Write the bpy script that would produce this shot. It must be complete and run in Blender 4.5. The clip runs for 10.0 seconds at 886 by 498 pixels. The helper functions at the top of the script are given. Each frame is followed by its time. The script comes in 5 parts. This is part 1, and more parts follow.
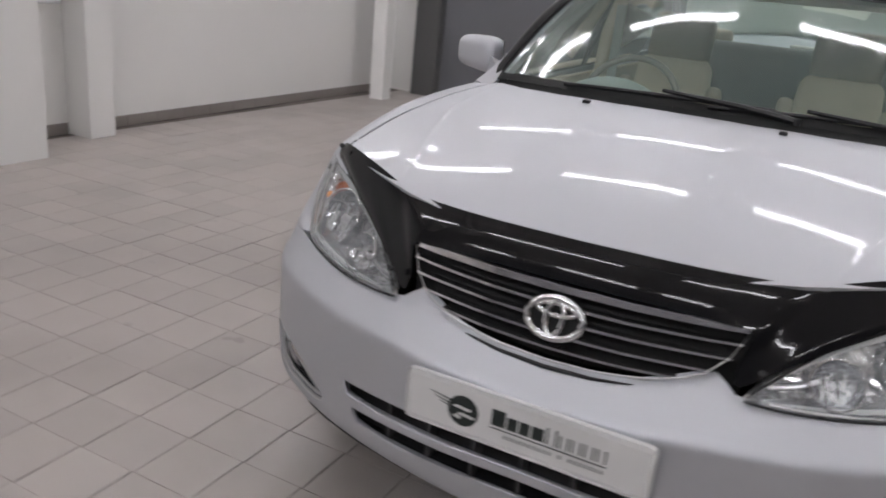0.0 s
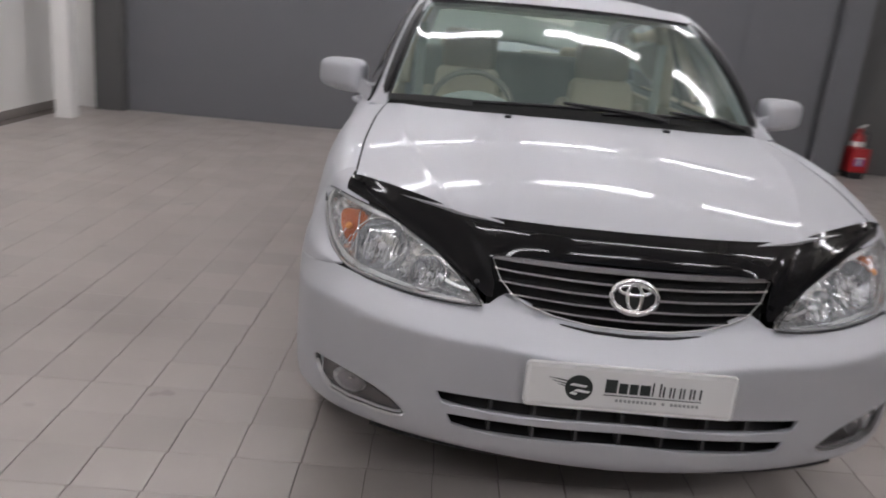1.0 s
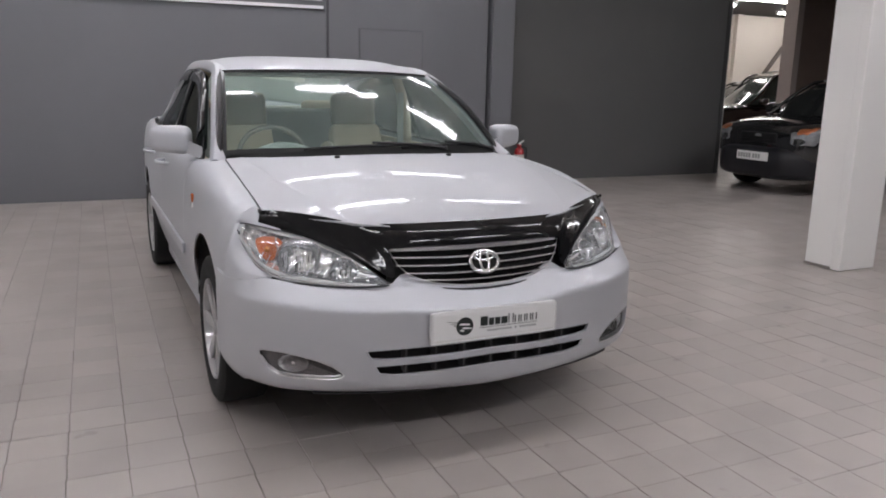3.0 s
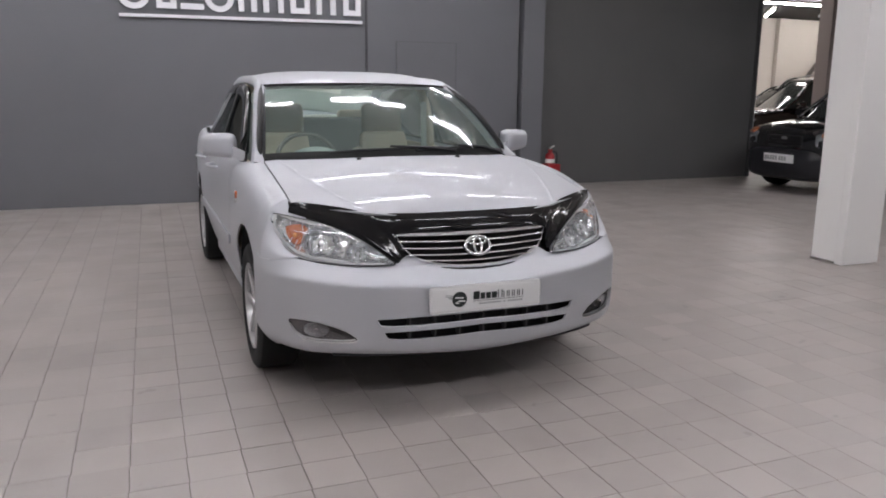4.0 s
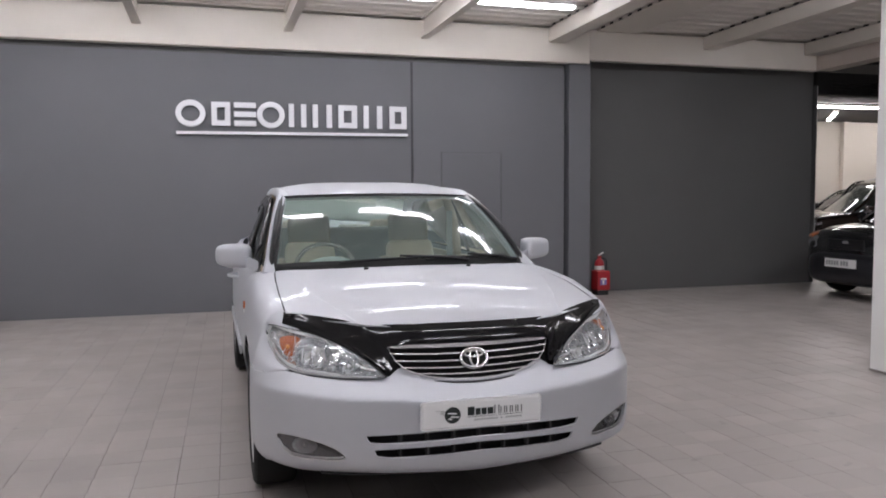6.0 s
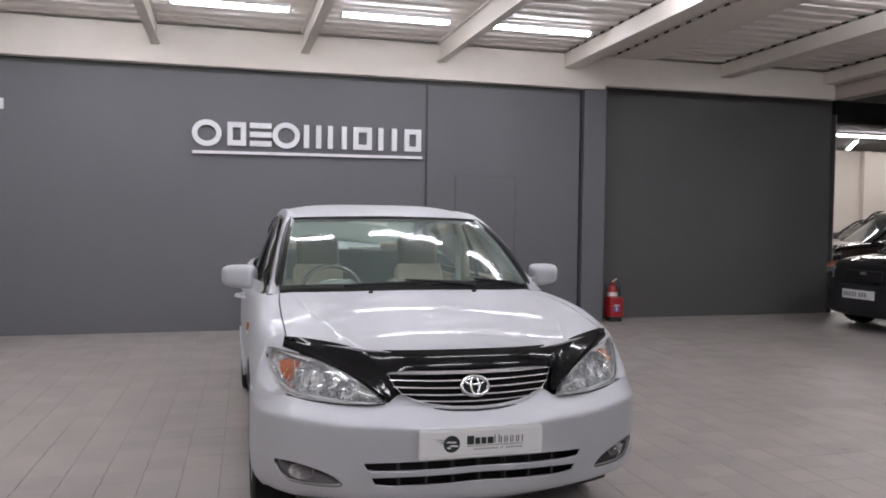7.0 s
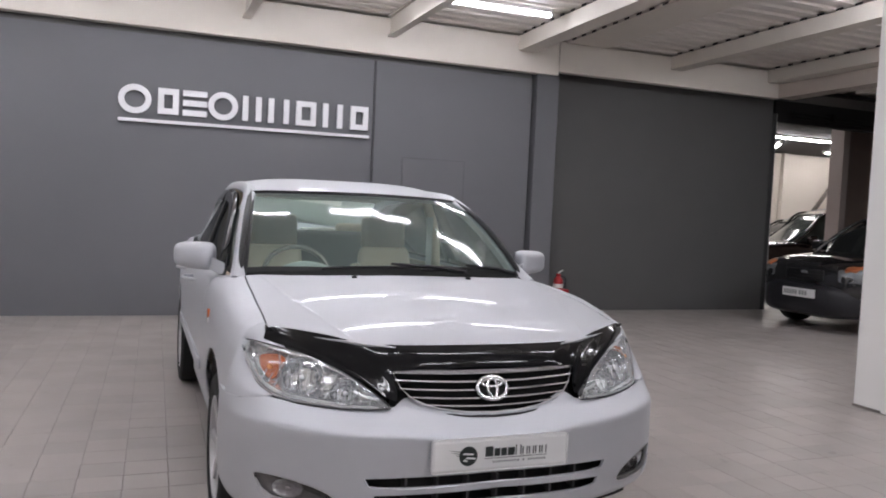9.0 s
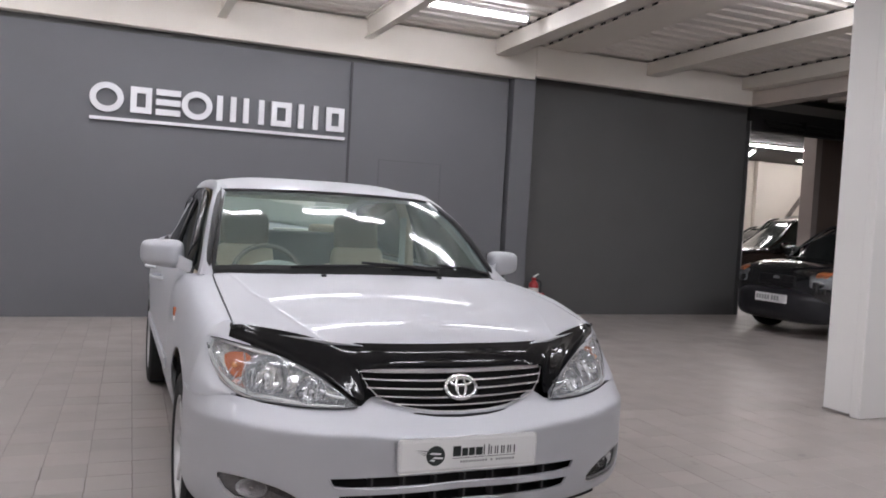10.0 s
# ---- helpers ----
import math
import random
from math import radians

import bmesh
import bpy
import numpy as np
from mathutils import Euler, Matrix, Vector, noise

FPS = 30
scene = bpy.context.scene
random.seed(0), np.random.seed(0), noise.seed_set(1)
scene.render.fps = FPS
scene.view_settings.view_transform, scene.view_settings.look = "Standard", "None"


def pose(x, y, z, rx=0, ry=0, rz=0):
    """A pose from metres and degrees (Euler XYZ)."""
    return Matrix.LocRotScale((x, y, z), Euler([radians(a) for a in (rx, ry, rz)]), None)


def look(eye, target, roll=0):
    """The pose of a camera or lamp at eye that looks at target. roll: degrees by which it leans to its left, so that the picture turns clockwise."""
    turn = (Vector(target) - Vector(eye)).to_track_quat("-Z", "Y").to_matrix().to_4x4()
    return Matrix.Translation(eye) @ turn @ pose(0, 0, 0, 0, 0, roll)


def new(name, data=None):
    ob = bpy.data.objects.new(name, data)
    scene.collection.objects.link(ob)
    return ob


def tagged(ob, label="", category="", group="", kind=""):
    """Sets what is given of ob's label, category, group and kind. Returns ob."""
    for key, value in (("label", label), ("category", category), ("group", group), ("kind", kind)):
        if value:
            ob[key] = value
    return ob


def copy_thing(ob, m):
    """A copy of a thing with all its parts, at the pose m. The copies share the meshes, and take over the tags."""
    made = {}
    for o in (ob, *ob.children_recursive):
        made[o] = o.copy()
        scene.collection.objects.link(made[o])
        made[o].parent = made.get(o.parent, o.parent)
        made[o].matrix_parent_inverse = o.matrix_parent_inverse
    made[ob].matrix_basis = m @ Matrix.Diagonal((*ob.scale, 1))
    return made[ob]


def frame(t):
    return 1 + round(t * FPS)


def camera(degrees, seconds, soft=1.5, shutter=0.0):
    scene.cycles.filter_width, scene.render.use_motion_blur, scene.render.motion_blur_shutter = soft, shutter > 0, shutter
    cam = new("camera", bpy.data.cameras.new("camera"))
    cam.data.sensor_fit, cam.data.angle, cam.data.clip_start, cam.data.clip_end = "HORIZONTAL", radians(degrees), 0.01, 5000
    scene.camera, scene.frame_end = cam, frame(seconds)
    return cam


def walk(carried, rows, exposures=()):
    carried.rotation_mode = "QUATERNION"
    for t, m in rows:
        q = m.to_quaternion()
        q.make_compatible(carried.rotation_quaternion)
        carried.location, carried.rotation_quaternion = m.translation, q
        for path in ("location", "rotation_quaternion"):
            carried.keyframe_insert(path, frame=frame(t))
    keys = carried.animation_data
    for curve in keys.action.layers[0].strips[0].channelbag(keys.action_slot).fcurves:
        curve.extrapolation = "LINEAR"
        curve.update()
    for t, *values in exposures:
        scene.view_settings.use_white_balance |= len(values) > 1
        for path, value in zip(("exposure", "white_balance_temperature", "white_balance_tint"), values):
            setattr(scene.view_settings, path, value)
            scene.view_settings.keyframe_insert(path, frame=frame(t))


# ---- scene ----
cam = camera(58.8, 10.0, soft=1.8, shutter=0.5)
PATH = [
    (0, (0.42, -1.316, 1.351), (-0.405, 0.383, 0.696), 5.8),
    (0.5, (-0.058, -1.524, 1.359), (-0.541, 0.308, 0.719), 4.9),
    (1, (-0.543, -1.755, 1.366), (-0.486, 0.159, 0.788), 5.6),
    (1.5, (-0.849, -1.81, 1.342), (-0.475, 0.093, 0.854), 4.2),
    (2, (-1.129, -1.918, 1.376), (-0.407, -0.11, 0.92), 2.4),
    (2.5, (-1.298, -2.127, 1.382), (-0.441, -0.371, 0.957), 1.6),
    (4, (-1.389, -3.005, 1.406), (-0.668, -1.184, 1.003), 0.5),
    (4.5, (-1.365, -3.083, 1.419), (-0.691, -1.235, 1.057), 0.7),
    (5, (-1.238, -3.037, 1.403), (-0.603, -1.158, 1.151), 0.7),
    (5.5, (-1.108, -3.021, 1.404), (-0.53, -1.116, 1.217), -0.5),
    (7, (-0.988, -3.006, 1.425), (-0.463, -1.078, 1.345), 0.7),
    (7.5, (-0.921, -2.819, 1.39), (-0.411, -0.887, 1.305), 1.4),
    (8, (-1.077, -2.66, 1.371), (-0.491, -0.75, 1.283), 2.2),
    (8.5, (-1.24, -2.511, 1.388), (-0.568, -0.63, 1.295), 2.4),
    (9, (-1.209, -2.443, 1.361), (-0.479, -0.583, 1.259), 2.7),
    (9.5, (-1.178, -2.431, 1.331), (-0.404, -0.589, 1.233), 3.0),
    (10, (-1.168, -2.43, 1.334), (-0.387, -0.591, 1.248), 3.2),
]
EXPOSURES = [(0.0, -0.03, 6500, 9.8), (1.0, -0.02, 6560, 10), (1.5, -0.04, 6500, 9.3), (2.5, 0.10, 6480, 10), (4.0, 0.17, 6420, 10.5), (5.5, 0.19, 6390, 11), (7.0, 0.14, 6370, 11.3), (8.5, 0.20, 6380, 11.3), (10.0, 0.24, 6400, 11)]
walk(cam, [(t, look(eye, target, roll)) for t, eye, target, roll in PATH], EXPOSURES)

# ---------- world and light ----------
world = bpy.data.worlds.new("world")
scene.world = world
world.use_nodes = True
world.node_tree.nodes["Background"].inputs[0].default_value = (0.85, 0.9, 1.0, 1)
world.node_tree.nodes["Background"].inputs[1].default_value = 0.35
TUBE_POWER = 47.6
BACK_ROW_POWER = 31.0               # the lamp row along the back wall, dimmed so the fascia isn't overlit
HALL_POWER = 40.0


# ---------- materials ----------
def mat(name, colour, rough=0.5, metal=0.0, vary=0.0, scale=6.0, fine=0.0, fine_scale=120.0, bump=0.0, coat=0.0,
        rough_vary=0.0, island=0.0, per_object=0.0, transmission=0.0, ior=1.45, emit=0.0, stains=0.0, specks=0.0, placed=False):
    """A principled surface whose colour varies at two scales, with a fine relief."""
    m = bpy.data.materials.new(name)
    m.use_nodes = True
    nt = m.node_tree
    N, L = nt.nodes, nt.links
    p = N["Principled BSDF"]
    p.inputs["Base Color"].default_value = (*colour, 1)
    p.inputs["Roughness"].default_value = rough
    p.inputs["Metallic"].default_value = metal
    p.inputs["Coat Weight"].default_value = coat
    p.inputs["Coat Roughness"].default_value = 0.02
    p.inputs["Transmission Weight"].default_value = transmission
    p.inputs["IOR"].default_value = ior
    if emit:
        p.inputs["Emission Color"].default_value = (*colour, 1)
        p.inputs["Emission Strength"].default_value = emit
    place = N.new("ShaderNodeNewGeometry").outputs["Position"] if placed else N.new("ShaderNodeTexCoord").outputs["Object"]
    value = None

    def add(sock, amount):
        nonlocal value
        mr = N.new("ShaderNodeMapRange")
        mr.inputs[3].default_value, mr.inputs[4].default_value = 1 - amount, 1 + amount
        L.new(sock, mr.inputs[0])
        if value is None:
            value = mr.outputs[0]
        else:
            mm = N.new("ShaderNodeMath")
            mm.operation = "MULTIPLY"
            L.new(value, mm.inputs[0]), L.new(mr.outputs[0], mm.inputs[1])
            value = mm.outputs[0]

    def nz(s, detail):
        n = N.new("ShaderNodeTexNoise")
        n.inputs["Scale"].default_value, n.inputs["Detail"].default_value = s, detail
        L.new(place, n.inputs["Vector"])
        return n
    if vary:
        n1 = nz(scale, 4)
        add(n1.outputs[0], vary)
        if rough_vary:
            mr = N.new("ShaderNodeMapRange")
            mr.inputs[1].default_value, mr.inputs[2].default_value = 0.3, 0.7
            mr.inputs[3].default_value, mr.inputs[4].default_value = max(0.02, rough - rough_vary), min(1, rough + rough_vary)
            L.new(n1.outputs[0], mr.inputs[0])
            L.new(mr.outputs[0], p.inputs["Roughness"])
    if fine or bump:
        n2 = nz(fine_scale, 3)
        if fine:
            add(n2.outputs[0], fine)
        if bump:
            b = N.new("ShaderNodeBump")
            b.inputs["Strength"].default_value, b.inputs["Distance"].default_value = bump, 0.003
            L.new(n2.outputs[0], b.inputs["Height"])
            L.new(b.outputs[0], p.inputs["Normal"])
    if stains:
        n3 = nz(1.3, 6)
        cr = N.new("ShaderNodeMapRange")
        cr.inputs[1].default_value, cr.inputs[2].default_value = 0.5, 0.68
        cr.inputs[3].default_value, cr.inputs[4].default_value = 0, 1
        L.new(n3.outputs[0], cr.inputs[0])
        add(cr.outputs[0], -stains)
    if specks:
        n4 = nz(6.0, 2)
        sr = N.new("ShaderNodeMapRange")
        sr.inputs[1].default_value, sr.inputs[2].default_value = 0.715, 0.75
        sr.inputs[3].default_value, sr.inputs[4].default_value = 0, 1
        L.new(n4.outputs[0], sr.inputs[0])
        add(sr.outputs[0], -specks)
    if island:
        g = N.new("ShaderNodeNewGeometry")
        add(g.outputs["Random Per Island"], island)
    if per_object:
        g = N.new("ShaderNodeObjectInfo")
        add(g.outputs["Random"], per_object)
    if value is not None:
        mx = N.new("ShaderNodeMix")
        mx.data_type, mx.blend_type = "RGBA", "MULTIPLY"
        mx.inputs[0].default_value = 1
        mx.inputs[6].default_value = (*colour, 1)
        L.new(value, mx.inputs[7])
        L.new(mx.outputs[2], p.inputs["Base Color"])
    return m


def glass_mat(name, tint, rough=0.0, ior=1.45, haze=0.0, haze_tint=(0.60, 0.78, 0.74)):
    """Thin pane: a mix of clear tinted transparency and mirror gloss by Fresnel."""
    m = bpy.data.materials.new(name)
    m.use_nodes = True
    N, L = m.node_tree.nodes, m.node_tree.links
    N.remove(N["Principled BSDF"])
    tr, gl, mx, fr = N.new("ShaderNodeBsdfTransparent"), N.new("ShaderNodeBsdfGlossy"), N.new("ShaderNodeMixShader"), N.new("ShaderNodeFresnel")
    tr.inputs[0].default_value = (*tint, 1)
    gl.inputs["Roughness"].default_value = rough
    fr.inputs["IOR"].default_value = ior
    body = tr
    # pale diffuse share mixed in, imitating reflected light that veils the pane
    if haze:
        df, body = N.new("ShaderNodeBsdfDiffuse"), N.new("ShaderNodeMixShader")
        df.inputs[0].default_value = (*haze_tint, 1)
        body.inputs[0].default_value = haze
        L.new(tr.outputs[0], body.inputs[1]), L.new(df.outputs[0], body.inputs[2])
    L.new(fr.outputs[0], mx.inputs[0]), L.new(body.outputs[0], mx.inputs[1]), L.new(gl.outputs[0], mx.inputs[2])
    L.new(mx.outputs[0], N["Material Output"].inputs[0])
    return m


TILE = mat("floor tile", (0.307, 0.278, 0.260), 0.36, vary=0.07, scale=3.1, fine=0.05, fine_scale=260, bump=0.05, per_object=0.065, rough_vary=0.08, stains=0.06, specks=0.10, placed=True)
TILE_FAR = mat("floor tile far", (0.307, 0.278, 0.260), 0.36, vary=0.07, scale=3.1, fine=0.05, fine_scale=260, bump=0.05, island=0.065, rough_vary=0.08, stains=0.06, specks=0.10, placed=True)
GROUT = mat("grout", (0.145, 0.125, 0.113), 0.9, vary=0.25, scale=5, fine=0.2)
WALL_DARK = mat("dark grey wall paint", (0.127, 0.128, 0.137), 0.62, vary=0.05, scale=1.2, fine=0.03, fine_scale=300, bump=0.08)
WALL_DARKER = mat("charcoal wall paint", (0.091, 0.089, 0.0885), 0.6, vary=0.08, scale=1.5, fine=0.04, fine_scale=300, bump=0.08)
WALL_WHITE = mat("white wall paint", (0.80, 0.79, 0.77), 0.6, vary=0.03, scale=1.0, fine=0.02, fine_scale=300, bump=0.06)
STEEL_WHITE = mat("cream painted steel", (0.72, 0.672, 0.608), 0.5, vary=0.05, scale=3, fine=0.03, bump=0.04)
DECK = mat("white roof sheeting", (0.76, 0.715, 0.665), 0.45, vary=0.05, scale=2, fine=0.02)
SKIRT = mat("grey tile skirting", (0.25, 0.225, 0.21), 0.5, vary=0.1, scale=6, fine=0.05, bump=0.05)
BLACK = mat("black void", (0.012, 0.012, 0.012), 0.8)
TUBE = mat("lamp tube", (0.952, 0.945, 1.0), 0.4, emit=TUBE_POWER)
TUBE_DIM = mat("dimmed lamp tube", (0.952, 0.945, 1.0), 0.4, emit=BACK_ROW_POWER)
TUBE_HALL = mat("hall lamp tube", (1.0, 0.945, 0.925), 0.4, emit=HALL_POWER)
# cream steel browned: the drop beam's shade is put into the colour
DROP = mat("cream beam paint in shade", (0.60, 0.53, 0.48), 0.6, vary=0.06, scale=3, fine=0.03)
LETTER = mat("white sign plastic", (0.74, 0.74, 0.76), 0.4, vary=0.02, scale=8)


# ---------- mesh helpers ----------
def finish(name, bm, material, parent=None, label="", smooth=False, flip=True):
    if flip:
        bmesh.ops.recalc_face_normals(bm, faces=bm.faces)
    me = bpy.data.meshes.new(name)
    bm.to_mesh(me)
    bm.free()
    if smooth:
        me.polygons.foreach_set("use_smooth", [True] * len(me.polygons))
        if isinstance(smooth, float):
            me.set_sharp_from_angle(angle=radians(smooth))
    for m in (material if isinstance(material, (list, tuple)) else [material]):
        me.materials.append(m)
    ob = new(name, me)
    ob.parent = parent
    if label:
        ob["label"] = label
    return ob


def part(name, bm, material, parent, label="", smooth=False, flip=True):
    return finish(name, bm, material, parent, label, smooth, flip)


def box_bm(x0, x1, y0, y1, z0, z1, bevel=0.0, segments=2, bm=None):
    own = bm is None
    b = bmesh.new()
    bmesh.ops.create_cube(b, size=1)
    bmesh.ops.scale(b, vec=(x1 - x0, y1 - y0, z1 - z0), verts=b.verts)
    bmesh.ops.translate(b, vec=((x0 + x1) / 2, (y0 + y1) / 2, (z0 + z1) / 2), verts=b.verts)
    if bevel:
        bmesh.ops.bevel(b, geom=b.edges[:], offset=bevel, segments=segments, affect="EDGES", profile=0.5)
    if own:
        return b
    join_bm(bm, b)
    return bm


def join_bm(bm, other, matrix=None):
    if matrix is not None:
        bmesh.ops.transform(other, matrix=matrix, verts=other.verts)
    me = bpy.data.meshes.new("tmp")
    other.to_mesh(me)
    other.free()
    bm.from_mesh(me)
    bpy.data.meshes.remove(me)


def cyl_bm(r0, r1, depth, seg=24, matrix=None, caps=True):
    b = bmesh.new()
    bmesh.ops.create_cone(b, cap_ends=caps, segments=seg, radius1=r0, radius2=r1, depth=depth)
    if matrix is not None:
        bmesh.ops.transform(b, matrix=matrix, verts=b.verts)
    return b


def grid_bm(P, closed_u=False, closed_v=False):
    """A quad surface through an array of points P[u][v]."""
    b = bmesh.new()
    P = np.asarray(P, float)
    nu, nv = P.shape[:2]
    vs = [[b.verts.new(P[i, j]) for j in range(nv)] for i in range(nu)]
    for i in range(nu - (not closed_u)):
        for j in range(nv - (not closed_v)):
            q = [vs[i][j], vs[(i + 1) % nu][j], vs[(i + 1) % nu][(j + 1) % nv], vs[i][(j + 1) % nv]]
            try:
                b.faces.new(q)
            except ValueError:
                pass
    return b


def thick(b, d):
    """Gives an open surface the thickness d, against its normals."""
    bmesh.ops.recalc_face_normals(b, faces=b.faces)
    bmesh.ops.solidify(b, geom=b.faces[:], thickness=d)
    return b


def prism_bm(outline, d0, d1, to3, bevel=0.0):
    """A flat outline (list of (a, b)) pulled from depth d0 to d1; to3(a, b, d) gives the place."""
    b = bmesh.new()
    A = [b.verts.new(to3(p, q, d0)) for p, q in outline]
    B = [b.verts.new(to3(p, q, d1)) for p, q in outline]
    n = len(A)
    b.faces.new(A), b.faces.new(B[::-1])
    for i in range(n):
        b.faces.new([A[i], B[i], B[(i + 1) % n], A[(i + 1) % n]])
    if bevel:
        bmesh.ops.recalc_face_normals(b, faces=b.faces)
        bmesh.ops.bevel(b, geom=b.edges[:], offset=bevel, segments=1, affect="EDGES")
    return b


def tube_bm(path, r, seg=8, closed=False):
    """A round bar along a path; r a number or one per point."""
    path = [Vector(p) for p in path]
    n = len(path)
    rs = [float(q) for q in r] if hasattr(r, "__len__") else [r] * n
    rings = []
    up0 = Vector((0, 0, 1))
    for i, p in enumerate(path):
        a = path[(i - 1) % n] if (closed or i > 0) else p
        c = path[(i + 1) % n] if (closed or i < n - 1) else p
        t = (c - a).normalized()
        up = up0 if abs(t.dot(up0)) < 0.95 else Vector((0, 1, 0))
        s = t.cross(up).normalized()
        w = s.cross(t).normalized()
        rings.append([p + rs[i] * (math.cos(k * math.tau / seg) * s + math.sin(k * math.tau / seg) * w) for k in range(seg)])
    b = grid_bm([[tuple(v) for v in ring] for ring in rings], closed_u=closed, closed_v=True)
    if not closed:
        b.verts.ensure_lookup_table()
        b.faces.new(b.verts[:seg]), b.faces.new(b.verts[-seg:])
    return b


def spline(points, n):
    """n points on a smooth curve through the given ones, evenly in chord length."""
    P = np.asarray(points, float)
    d = np.r_[0, np.cumsum(np.maximum(1e-9, np.linalg.norm(np.diff(P, axis=0), axis=1)))]
    return curve_at(d, P, np.linspace(0, d[-1], n))


def curve_at(d, P, at):
    """Monotone-ish cubic (Hermite) interpolation of P over d at the given places."""
    d, P, at = np.asarray(d, float), np.asarray(P, float), np.asarray(at, float)
    flat = P.ndim == 1
    if flat:
        P = P[:, None]
    h = np.diff(d)
    s = np.diff(P, axis=0) / h[:, None]
    m = np.empty_like(P)
    m[0], m[-1] = s[0], s[-1]
    for i in range(1, len(d) - 1):
        w = h[i] / (h[i - 1] + h[i])
        m[i] = w * s[i - 1] + (1 - w) * s[i]
    k = np.clip(np.searchsorted(d, at) - 1, 0, len(h) - 1)
    u = ((at - d[k]) / h[k])[:, None]
    out = ((2 * u**3 - 3 * u**2 + 1) * P[k] + (u**3 - 2 * u**2 + u) * h[k][:, None] * m[k]
           + (-2 * u**3 + 3 * u**2) * P[k + 1] + (u**3 - u**2) * h[k][:, None] * m[k + 1])
    return out[:, 0] if flat else out


def root(name, label, category, at=(0, 0, 0), group="", kind=""):
    ob = new(name)
    ob.location = at
    ob.empty_display_size = 0.1
    return tagged(ob, label, category, group, kind)


def structure(name, bm, material, label, category, smooth=False):
    return tagged(finish(name, bm, material, smooth=smooth), label, category, kind="structure")

# ---------- the showroom ----------
XW, YB, YR = -4.55, 6.99, 7.30      # faces of the side wall, the back wall and its recessed part
XJ = 8.07                           # end of the recessed wall, where the next hall begins
TOP, DECK_Z = 3.20, 3.68
PITCH = 0.204

floor = structure("floor", box_bm(XW - 0.2, 22, -7, 19, -0.2, -0.004), GROUT, "beige-grey square floor tiles with dark joints", "floor")

bm = box_bm(XW - 0.2, XW, -7, YB + 0.3, 0, 4.0)
structure("wall_west", bm, WALL_WHITE, "plain white painted side wall", "wall")
bm = box_bm(XW, 3.66, YB, YB + 0.16, 0, TOP - 0.06)
structure("wall_north", bm, WALL_DARK, "matt dark grey painted back wall", "wall")
# the gap's shadow is put into this strip's darker colour
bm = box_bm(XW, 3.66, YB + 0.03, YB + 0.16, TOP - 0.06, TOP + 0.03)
structure("trim", bm, WALL_DARKER, "charcoal strip for the shadow gap along the wall top", "trim")
structure("wall_recess", box_bm(3.98, XJ, YR, YR + 0.16, 0, TOP + 0.122), WALL_DARKER, "charcoal painted recessed wall", "wall")
structure("wall_return", box_bm(3.80, 3.98, YB + 0.165, YR + 0.16, 0, TOP + 0.12), WALL_DARKER, "dark return of the back wall", "wall")
bm = box_bm(XJ + 0.002, XJ + 0.07, YR - 0.015, YR + 0.175, 0, TOP - 0.1, 0.004)
structure("trim", bm, mat("jamb paint", (0.045, 0.044, 0.044), 0.5, vary=0.06), "grey jamb at the end of the dark wall", "trim")
structure("trim", box_bm(XJ + 0.0705, XJ + 0.082, YR - 0.018, YR + 0.175, 0, TOP - 0.1, 0.002), mat("pale edge strip", (0.36, 0.355, 0.35), 0.4, vary=0.06), "thin pale edge strip on the jamb", "trim")
# unseen walls that close the place, the south one dark to cut bounce light
structure("wall_south", box_bm(XW, 22, -7.2, -7, 0, 4.0), WALL_DARK, "plain dark grey end wall, unseen, to cut bounce light", "wall")
structure("wall_east", box_bm(22, 22.2, -7, 19, 0, 4.6), WALL_WHITE, "plain cream wall of the next hall", "wall")
structure("wall_far", box_bm(3.8, 22, 19, 19.2, 0, 4.6), WALL_WHITE, "plain cream far wall of the next hall", "wall")
structure("wall_hall", box_bm(3.6, 3.8, YR + 0.165, 19, 0, 4.6), WALL_WHITE, "plain side wall of the next hall", "wall")

structure("wall_corner", box_bm(XW + 0.001, -4.19, YB - 0.02, YB - 0.001, 0, TOP - 0.06), WALL_WHITE, "white return of the side wall in the corner", "wall")
# panel seam, hatch outline in the back wall
bm = box_bm(1.478, 1.508, YB - 0.012, YB - 0.001, 0, TOP - 0.06, 0.003)
structure("trim", bm, mat("seam strip", (0.05, 0.05, 0.054), 0.6, vary=0.05), "dark grey cover strip on the wall", "trim")
HATCH_EDGE = mat("hatch edge paint", (0.104, 0.105, 0.112), 0.6, vary=0.08)
hatch = root("wall_hatch", "flush dark grey painted hatch in the back wall", "hatch", (2.31, YB, 1.0))
bm = box_bm(-0.41, 0.41, -0.006, -0.001, -0.995, 0.97, 0.002)
part("panel", bm, WALL_DARK, hatch)
for a, b, c, d in ((-0.425, -0.413, -0.995, 0.985), (0.413, 0.425, -0.995, 0.985), (-0.413, 0.413, 0.973, 0.985)):
    part("frame", box_bm(a, b, -0.010, -0.001, c, d), HATCH_EDGE, hatch)

# columns
def steel_column(label, x0, x1, y0, y1, z1, material, name="column"):
    c = root(name, label, "column", ((x0 + x1) / 2, (y0 + y1) / 2, 0), kind="structure")
    w, d = (x1 - x0) / 2, (y1 - y0) / 2
    part("shaft", box_bm(-w, w, -d, d, 0.0, z1, 0.006), material, c)
    return c

